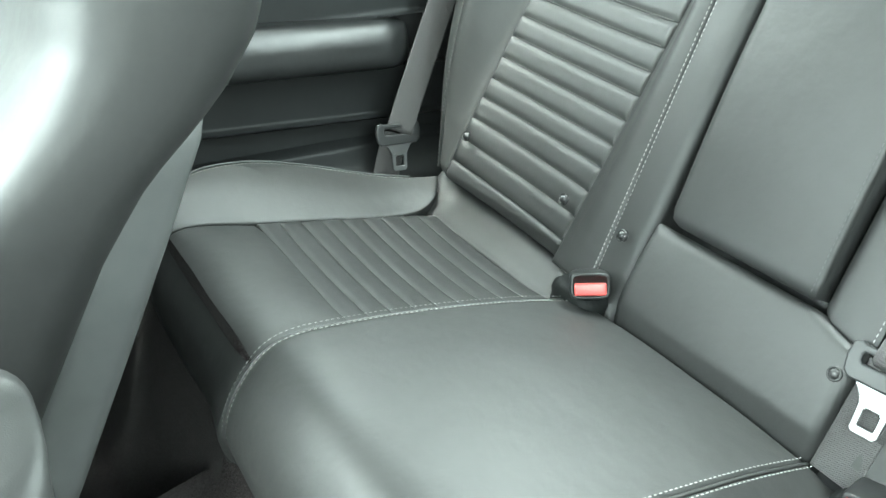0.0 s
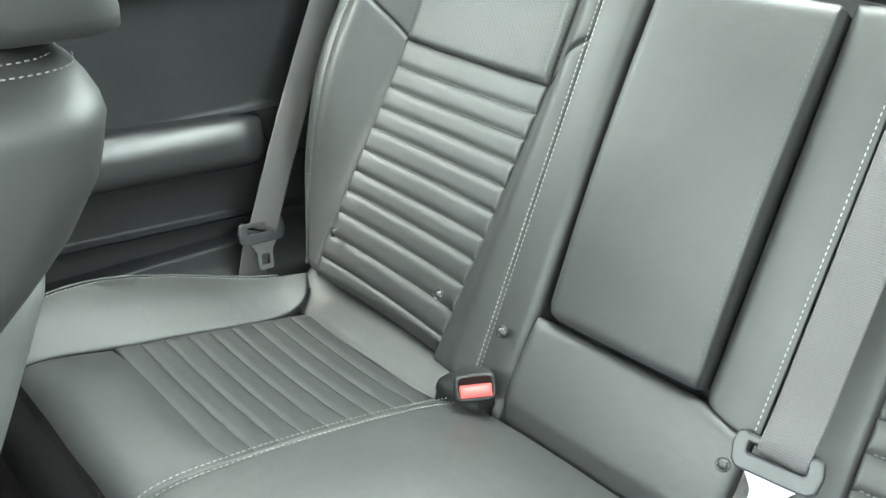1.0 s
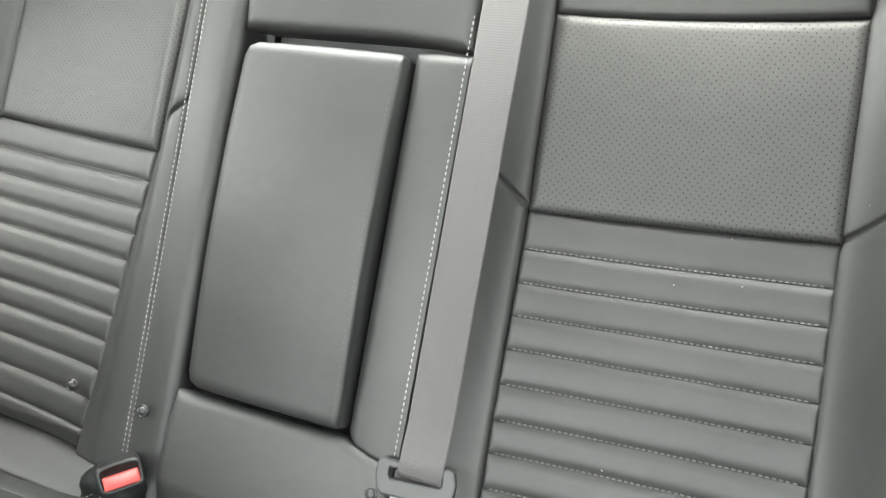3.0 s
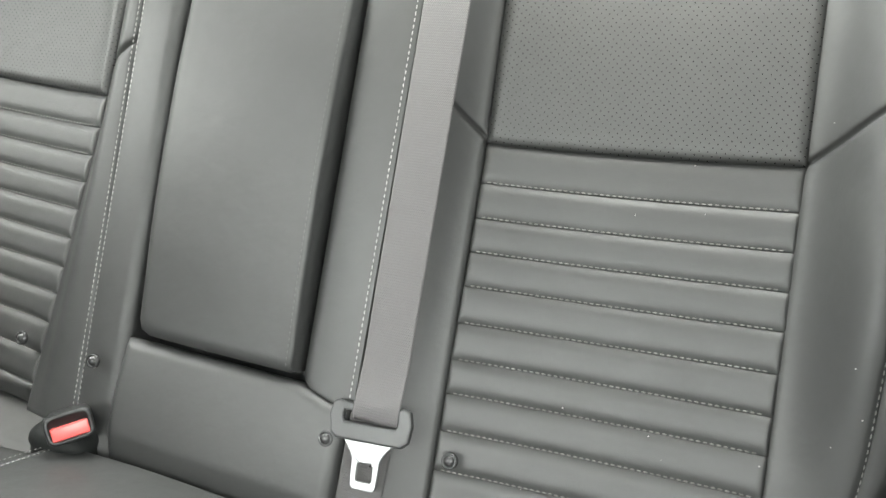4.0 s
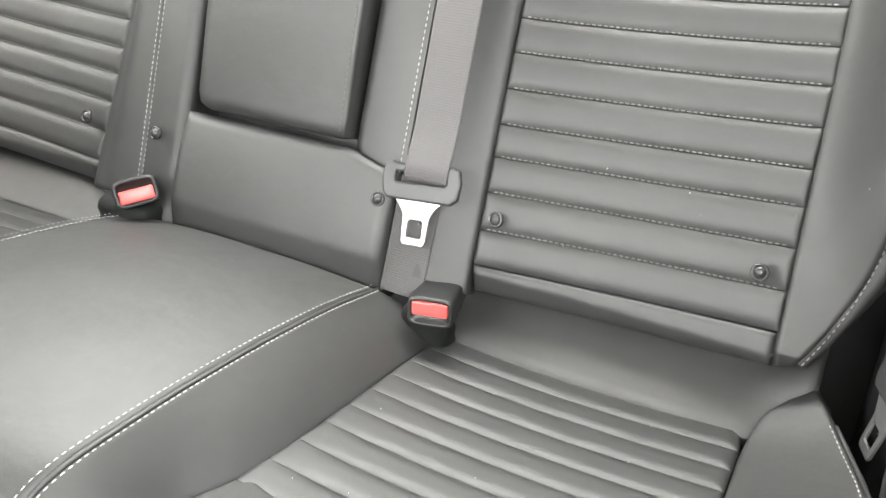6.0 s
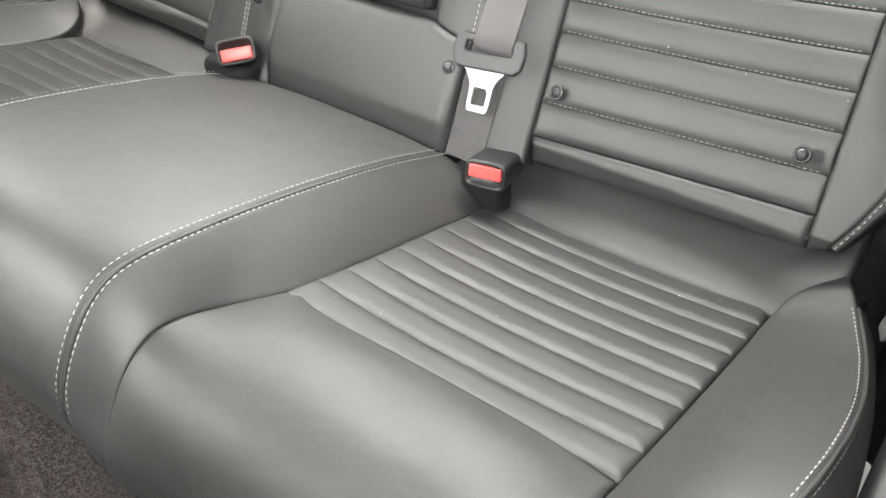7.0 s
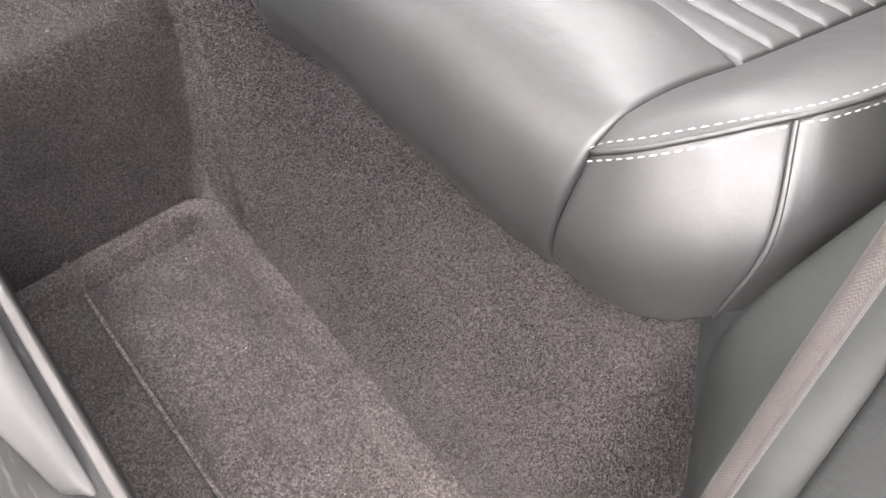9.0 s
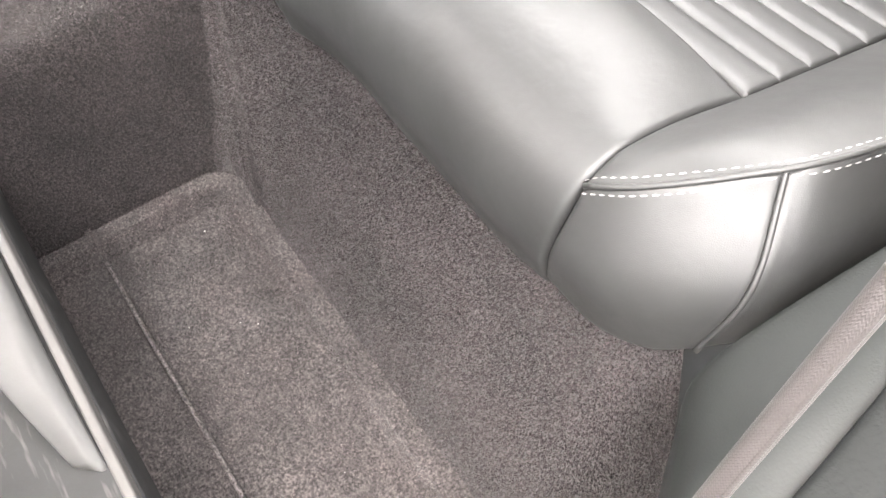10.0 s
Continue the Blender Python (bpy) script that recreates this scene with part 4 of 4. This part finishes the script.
def buckle(centre, heading, label, roll=0.0, size=1.25, slot=1):
    """A buckle with its slot and red release button; heading is where its end face looks."""
    ob = thing("belt_buckle", label, "buckle", group="rear belt buckles", place=centre)
    d = Vector(heading).normalized()
    x = d.cross(Vector((0, 0, 1))).normalized() * -1
    x = Vector((0, 0, 1)).cross(d).normalized() * -1
    zc = x.cross(d).normalized()
    zc = zc if zc.z > 0 else -zc
    m = Matrix(((x.x, d.x, zc.x, centre[0]), (x.y, d.y, zc.y, centre[1]), (x.z, d.z, zc.z, centre[2]), (0, 0, 0, 1)))
    m = m @ pose(0, 0, 0, 0, roll, 0) @ Matrix.Scale(size, 4)
    # local: x across, y out of the end face, z up
    k = 20
    secs = [(-0.065, 0.017, 0.010), (-0.05, 0.020, 0.0125), (-0.02, 0.0215, 0.014), (-0.003, 0.0215, 0.0143), (0.0, 0.0205, 0.0135), (0.0, 0.0178, 0.0108), (-0.004, 0.0172, 0.0102)]
    V = np.array([[m @ Vector((px, yy, pz)) for px, pz in superloop(k, a, b, 5)] for yy, a, b in secs]).transpose(1, 0, 2)
    faces = [list(f) for f in quads(k, len(secs), True, wrap=True)]
    faces += [[i * len(secs) for i in range(k)], [i * len(secs) + len(secs) - 1 for i in range(k)][::-1]]
    link_mesh("housing", V.reshape(-1, 3), faces, HOUSING, ob, "black plastic housing")
    bm = bmesh.new()
    bmesh.ops.create_cube(bm, size=1.0)
    for v in bm.verts:
        v.co = Vector((v.co.x * 0.0335, v.co.y * 0.008 - 0.0025, v.co.z * 0.0132 - 0.0034 * slot))
    bmesh.ops.bevel(bm, geom=list(bm.edges), offset=0.0018, segments=3, profile=0.5, affect="EDGES")
    bmesh.ops.transform(bm, matrix=m, verts=bm.verts)
    part("button", bm, RED, ob, "red release button")
    tube("stalk", [m @ Vector((0, -0.055, 0)), m @ Vector((0, -0.075, -0.01)), m @ Vector((0, -0.09, -0.04))], 0.013, HARD, ob, n=12, flat=0.5)
    return ob


far_buckle = buckle((-0.128, -0.052, 0.320), (0.72, -0.60, 0.42), "red and black buckle standing between the cushion and backrest", 5, 1.12)
near_buckle = buckle((0.243, -0.058, 0.284), (0.22, -0.95, 0.20), "red and black buckle lying on the near seat cushion", 0, 1.05, -1)

for ob, (x, y), sizes in ((far_buckle, (-0.168, -0.030), (0.235, 0.296, 0.040, 0.026)), (near_buckle, (0.226, -0.030), (0.215, 0.272, 0.026, 0.020))):
    z0, z1, a, b = sizes
    folds = [((x, y, z), a * k, b * k, 3.0) for z, k in zip(np.linspace(z0, z1, 9), (1.0, 0.98, 1.03, 0.97, 1.02, 0.96, 1.0, 0.93, 0.7))]
    stack("sleeve", folds, TREAD, ob, "black ribbed sleeve round the buckle's base", n=28)

# ---- floor mat ----
mat = thing("floor_mat", "grey carpet floor mat with a raised bound rim", "floor mat", place=(0.34, -0.68, -0.08))


def mat_shape(X, Y):
    """Height over the plan: rounded corners, a raised bound rim and one pressed ridge."""
    qx, qy = np.abs(X - 0.361) - 0.285 + 0.045, np.abs(Y + 0.765) - 0.225 + 0.045
    d = 0.045 - np.hypot(np.maximum(qx, 0), np.maximum(qy, 0)) - np.minimum(np.maximum(qx, qy), 0)
    z = -0.083 + 0.024 * np.sqrt(np.clip(d / 0.005, 0, 1)) - 0.021 * ease((d - 0.026) / 0.009) + 0.007 * np.exp(-(((Y + 0.715) / 0.0028) ** 2))
    return np.where(d < 0, -0.11, z)


def floor_mat():
    X, Y = np.meshgrid(np.linspace(0.074, 0.648, 185), np.linspace(-0.992, -0.538, 320), indexing="ij")
    Z = mat_shape(X, Y) + 0.001 * bumps(X, Y, 20, 3.0)
    link_mesh("mat_body", np.stack([X, Y, Z], -1).reshape(-1, 3), quads(185, 320), MAT_PILE, mat)


floor_mat()
tube("ridge", [(0.118, -0.715, -0.0722), (0.25, -0.7155, -0.0720), (0.42, -0.7145, -0.0721), (0.56, -0.715, -0.0722)], 0.0023, MAT_RIDGE, mat, "pale pressed ridge across the mat", n=60, sides=8)

corner = [(0.045 * math.cos(a), 0.045 * math.sin(a)) for a in np.linspace(0, math.pi / 2, 7)]
rim = []
for sx, sy, order in ((1, 1, 1), (-1, 1, -1), (-1, -1, 1), (1, -1, -1)):
    rim += [(0.361 + sx * (0.2395 + cx), -0.765 + sy * (0.1795 + cy), -0.0735) for cx, cy in corner[::order]]
# Dark tube drawing the thin dark line round the mat's edge.
tube("binding", rim + rim[:1], 0.0030, CARPET, mat, "thin dark tube along the mat's edge", n=260, sides=8)

# ---- front seats ----
def front_seat():
    seat = thing("passenger_bucket_seat", "black leather front passenger seat with a grey plastic back panel", "car seat", place=(-0.40, -0.6, 0.1))
    rear = lambda z: np.interp(z, [0.05, 0.306, 0.479, 0.544, 0.561, 0.607, 0.656, 0.70, 0.72, 0.738, 0.75, 0.756], [-0.80, -0.64, -0.535, -0.485, -0.464, -0.415, -0.380, -0.368, -0.371, -0.382, -0.41, -0.45])
    secs = []
    for z in np.r_[np.linspace(0.05, 0.69, 34), 0.70, 0.712, 0.724, 0.735, 0.744, 0.751, 0.755]:
        d = 0.10 - (0.05 * ease((z - 0.72) / 0.036))
        w = 0.242 - (0.05 * ease((z - 0.705) / 0.052)) + 0.01 * ease((0.5 - z) / 0.3)
        secs.append(((-0.405, rear(z) - d, z), w, d, 4.0))
    stack("backrest", secs, LEATHER, seat, n=72)
    edge = lambda z: np.interp(z, [0.05, 0.239, 0.386, 0.48, 0.57, 0.607], [-0.715, -0.61, -0.535, -0.488, -0.445, -0.428])
    shellsecs = []
    for z in np.linspace(0.02, 0.606, 30):
        top = ease((0.625 - z) / 0.05)
        shellsecs.append(((-0.405, edge(z) - 0.05, z), 0.15 + 0.072 * top, 0.05 * (0.6 + 0.4 * top), 4.5))
    stack("back_panel", shellsecs, GREY, seat, "grey plastic panel covering the seat's back", n=56)
    head = [((-0.405, -0.440 - 0.25 * (z - 0.85), z), 0.236 * k, 0.078 * k ** 0.5, 3.6) for z, k in ((0.757, 0.88), (0.762, 0.96), (0.776, 1.0), (0.88, 0.97), (0.94, 0.85), (0.96, 0.6))]
    stack("head_restraint", head, LEATHER, seat, "padded leather head restraint", n=56)
    stack("seat_base", [((-0.405, -0.93, z), w, 0.21, 4) for z, w in ((-0.06, 0.2), (0.1, 0.21), (0.22, 0.22), (0.27, 0.21), (0.285, 0.18))], LEATHER, seat, n=48)
    for z in (0.7365, 0.7445):
        d, w = 0.10 - 0.05 * ease((z - 0.72) / 0.036), 0.242 - 0.05 * ease((z - 0.705) / 0.052)
        y = np.linspace(-0.10, 0.092, 16)
        x = -0.405 + w * (1 - (np.abs(y) / 0.101) ** 4) ** 0.25
        stitches("stitching", np.stack([x, rear(z) - d + y * d / 0.1, z + 0 * y], -1), (1, 0.2, 0.5), DARK_THREAD, seat, lift=0.0015)


front_seat()


def centre_console():
    """An unseen box with a padded, stitched lid, added to block light from ahead."""
    console = thing("centre_console", "unseen black console with a padded lid, added between the front seats to block light", "console", place=(-0.03, -1.15, -0.08))
    stack("console_body", [((-0.035, -1.13, z), w, 0.26, 6.0) for z, w in ((0.0, 0.11), (0.2, 0.105), (0.335, 0.10))], HARD, console, n=48)
    lid = [((-0.035, -1.13, z), 0.108 * k, 0.27 - 0.108 * (1 - k), 5.0) for z, k in ((0.33, 0.96), (0.337, 1.0), (0.37, 1.0), (0.385, 0.97), (0.395, 0.90), (0.40, 0.78))]
    stack("lid", lid, LEATHER, console, "padded leather lid", n=72)
    loop = superloop(72, 0.1045, 0.2665, 5.0)
    ring = np.c_[loop[:, 0] - 0.035, loop[:, 1] - 1.13, np.full(72, 0.3855)][4:33]
    stitches("stitching", ring, np.c_[loop, np.full(72, 0.2)][4:33], THREAD, console)


centre_console()


def near_front_seat():
    seat = thing("driver_bucket_seat", "near front seat with grey plastic base trim and an unseen tipped backrest that blocks light", "car seat", place=(0.4, -0.85, 0.1))
    box("edge_strip", (-0.02, -0.764, 0.160), (0.66, -0.757, 0.183), STRIP, seat, 0.002, label="pale edge strip of the seat base")
    rails = [[(-0.02, -0.778, 0.095), (0.2, -0.778, 0.10), (0.32, -0.778, 0.103), (0.415, -0.779, 0.087)], [(-0.02, -0.794, 0.115), (0.2, -0.790, 0.115), (0.32, -0.792, 0.114), (0.412, -0.788, 0.090)], [(-0.02, -0.850, 0.108), (0.2, -0.836, 0.108), (0.31, -0.822, 0.106), (0.40, -0.802, 0.086)]]
    pad("base_moulding", loft(rails, 16, 40), PALE, seat, "pale grey curved moulding", r=0.004, depth=0.003)
    box("base_cover", (-0.02, -1.15, 0.0), (0.66, -0.766, 0.085), SCUFFED, seat, 0.006, label="scuffed grey plastic seat base cover")
    # Unseen tipped backrest and head restraint, added to block light from ahead.
    secs = [((0.36, -0.98 - 0.24 * z, z), 0.25 - 0.03 * ease((z - 0.7) / 0.15), 0.07, 3.5) for z in np.linspace(0.15, 0.84, 16)]
    head = [((0.36, -0.98 - 0.24 * z, z), 0.22 * k, 0.055 * k ** 0.5, 3.6) for z, k in ((0.845, 0.85), (0.86, 0.97), (0.90, 1.0), (0.97, 0.96), (1.0, 0.85), (1.015, 0.6))]
    stack("head_restraint", head, LEATHER, seat, n=48)
    stack("backrest", secs, LEATHER, seat, n=48)
    knuckle = [((0.165, -0.80 + 0.1 * (1 - k), z), 0.12 * k, 0.155 * k ** 0.5, 3.2) for z, k in ((0.485, 0.86), (0.495, 0.95), (0.51, 1.0), (0.53, 1.0), (0.56, 0.95), (0.585, 0.84), (0.60, 0.62), (0.605, 0.4))]
    stack("shoulder_bolster", knuckle, LEATHER, seat, "rounded leather shoulder of the tipped backrest", n=56)
    loop = superloop(56, 0.1185, 0.1535, 3.2)
    stitches("stitching", np.c_[loop[:, 0] + 0.165, loop[:, 1] - 0.80, np.full(56, 0.545)][4:28], np.c_[loop, np.full(56, 0.01)][4:28], THREAD, seat, lift=0.001)


near_front_seat()

# ---- the near door sill and front belt ----
sill = thing("trim_sill", "grey plastic sill trim beside the rear footwell", "sill trim", "structure")
rails = [[(0.680, -0.43, 0.0), (0.670, -0.448, 0.13), (0.650, -0.464, 0.22), (0.645, -0.456, 0.278), (0.660, -0.38, 0.330), (0.675, -0.30, 0.358)],
         [(0.695, -0.49, 0.0), (0.686, -0.50, 0.14), (0.674, -0.50, 0.22), (0.674, -0.49, 0.28), (0.685, -0.42, 0.33), (0.695, -0.33, 0.36)],
         [(0.725, -0.55, 0.0), (0.722, -0.55, 0.14), (0.716, -0.55, 0.22), (0.712, -0.53, 0.28), (0.715, -0.45, 0.33), (0.72, -0.34, 0.37)],
         [(0.80, -0.58, 0.0), (0.80, -0.58, 0.12), (0.80, -0.57, 0.18), (0.80, -0.55, 0.24), (0.80, -0.47, 0.30), (0.80, -0.36, 0.34)]]
pad("sill_cover", loft(rails, 24, 40), TRIM, sill, r=0.008, depth=0.005)
edge = [(0.738, -0.62, 0.205), (0.7305, -0.555, 0.278), (0.7215, -0.49, 0.317), (0.7105, -0.425, 0.354), (0.703, -0.37, 0.377)]
pad("tread_panel", loft([edge, [(0.81, y - 0.01, z + 0.035) for x, y, z in edge]], 16, 40, 0.004), TREAD, sill, "dark grained panel along the sill", r=0.006, depth=0.004, skirt=0.02)
belt = thing("front_seat_belt", "brown-grey front seat belt folded lengthwise, running down to the sill", "seat belt", place=(0.71, -0.5, 0.4))
strap = [(0.737, -0.696, 0.052), (0.723, -0.611, 0.232), (0.7135, -0.584, 0.302), (0.696, -0.484, 0.502), (0.675, -0.336, 0.78), (0.665, -0.276, 0.95)]
tube("webbing", strap, [0.003, 0.0042, 0.0052, 0.0057, 0.0062, 0.0065], WEB_BROWN, belt, n=80, sides=20, flat=0.85)
tube("selvedge", [(x + 0.0034, y - 0.0022, z + 0.0008) for x, y, z in strap], 0.0014, WEB_BROWN, belt, "stitched edge of the folded webbing", n=80, sides=8)


# ---- lint and dust specks on the near seat and the mat ----
def specks():
    rng = np.random.default_rng(11)
    spots = []
    for x, s in zip(rng.uniform(0.27, 0.60, 26), rng.uniform(0.05, 0.45, 26)):
        rise = dish(s) - 0.010 if x < 0.52 else dish(s) + 0.02 * ease((x - 0.52) / 0.05) + 0.04 * ease(s / 0.34) * ease((x - 0.52) / 0.06)
        spots.append((back(x, s, rise), BACK_N, 0.0007))
    for x, y in zip(rng.uniform(0.25, 0.50, 14), rng.uniform(-0.40, -0.02, 14)):
        spots.append((np.array([x, y, seat_z(max(y, -0.30)) + 0.001]), np.array([0, -SLOPE, 1.0]), 0.0006))
    for x, y in zip(rng.uniform(0.12, 0.58, 9), rng.uniform(-0.75, -0.57, 9)):
        spots.append((np.array([x, y, float(mat_shape(np.array(x), np.array(y))) + 0.0018]), np.array([0, 0, 1.0]), 0.0008))
    V, F = [], []
    for c, n, r in spots:
        n = n / np.linalg.norm(n)
        a = np.cross(n, [0.3, 0.5, 0.8])
        a /= np.linalg.norm(a)
        b = np.cross(n, a)
        r = r * rng.uniform(0.5, 1.2)
        k = len(V)
        V += [c + r * (a * math.cos(t) * rng.uniform(0.7, 1.6) + b * math.sin(t)) - n * 0.0006 for t in (0, 1.26, 2.51, 3.77, 5.03)] + [c + n * r * 0.6]
        F += [(k + i, k + (i + 1) % 5, k + 5) for i in range(5)]
    tagged(link_mesh("lint", V, F, PALE_LINT, smooth=False), "tiny pale specks of lint and dust on seat and mat", "lint", kind="stuff")


specks()


# ---- short pile standing on carpet and mat, where the camera looks down on them ----
def pile(name, label, count, x0, x1, y0, y1, height, material, tall):
    rng = np.random.default_rng(7)
    x, y = rng.uniform(x0, x1, 6 * count), rng.uniform(y0, y1, 6 * count)
    z = height(x, y)
    d = 0.002
    steep = np.sqrt(1 + ((height(x + d, y) - z) / d) ** 2 + ((height(x, y + d) - z) / d) ** 2)
    keep = rng.uniform(0, 6, len(x)) < np.where(np.isnan(z), -1, np.nan_to_num(steep, nan=1.0))
    x, y, z = x[keep], y[keep], z[keep]
    n = len(x)
    d = 0.002
    nx, ny = -(height(x + d, y) - z) / d, -(height(x, y + d) - z) / d
    nx, ny = np.nan_to_num(nx), np.nan_to_num(ny)
    up = np.stack([nx, ny, np.ones(n)], -1)
    up /= np.linalg.norm(up, axis=1, keepdims=True)
    base = np.stack([x, y, z - 0.0005], -1)
    tip = base + up * (tall * rng.uniform(0.6, 1.2, (n, 1))) + rng.normal(0, tall * 0.45, (n, 3))
    a = rng.uniform(0, 2 * np.pi, n)
    w = rng.uniform(0.00036, 0.0007, n)
    side = np.cross(up, np.stack([np.cos(a), np.sin(a), 0.3 + 0 * a], -1))
    side /= np.linalg.norm(side, axis=1, keepdims=True)
    other = np.cross(up, side)
    V = np.stack([base + side * w[:, None], base - side * (w * 0.5)[:, None] + other * (w * 0.87)[:, None], base - side * (w * 0.5)[:, None] - other * (w * 0.87)[:, None], tip], 1).reshape(-1, 3)
    k = np.arange(n)[:, None] * 4
    F = np.concatenate([k + [0, 1, 3], k + [1, 2, 3], k + [2, 0, 3]])
    me = bpy.data.meshes.new(name)
    me.from_pydata(V, [], F)
    me.materials.append(material)
    return tagged(new(name, me), label, "carpet pile", kind="stuff")


from_floor = lambda x, y: np.where((x > 0.082) & (x < 0.640) & (y < -0.545) & (y > -0.98), np.nan, floor_shape(x, y))
pile("carpet_pile", "short dark charcoal pile standing on the moulded carpet", 300000, -0.25, 0.73, -0.85, -0.4405, from_floor, PILE, 0.0016)
on_mat = lambda x, y: np.where(mat_shape(x, y) < -0.08, np.nan, mat_shape(x, y))
pile("mat_pile", "short grey pile of the floor mat", 240000, 0.078, 0.644, -0.90, -0.542, on_mat, MAT_TUFT, 0.0013)
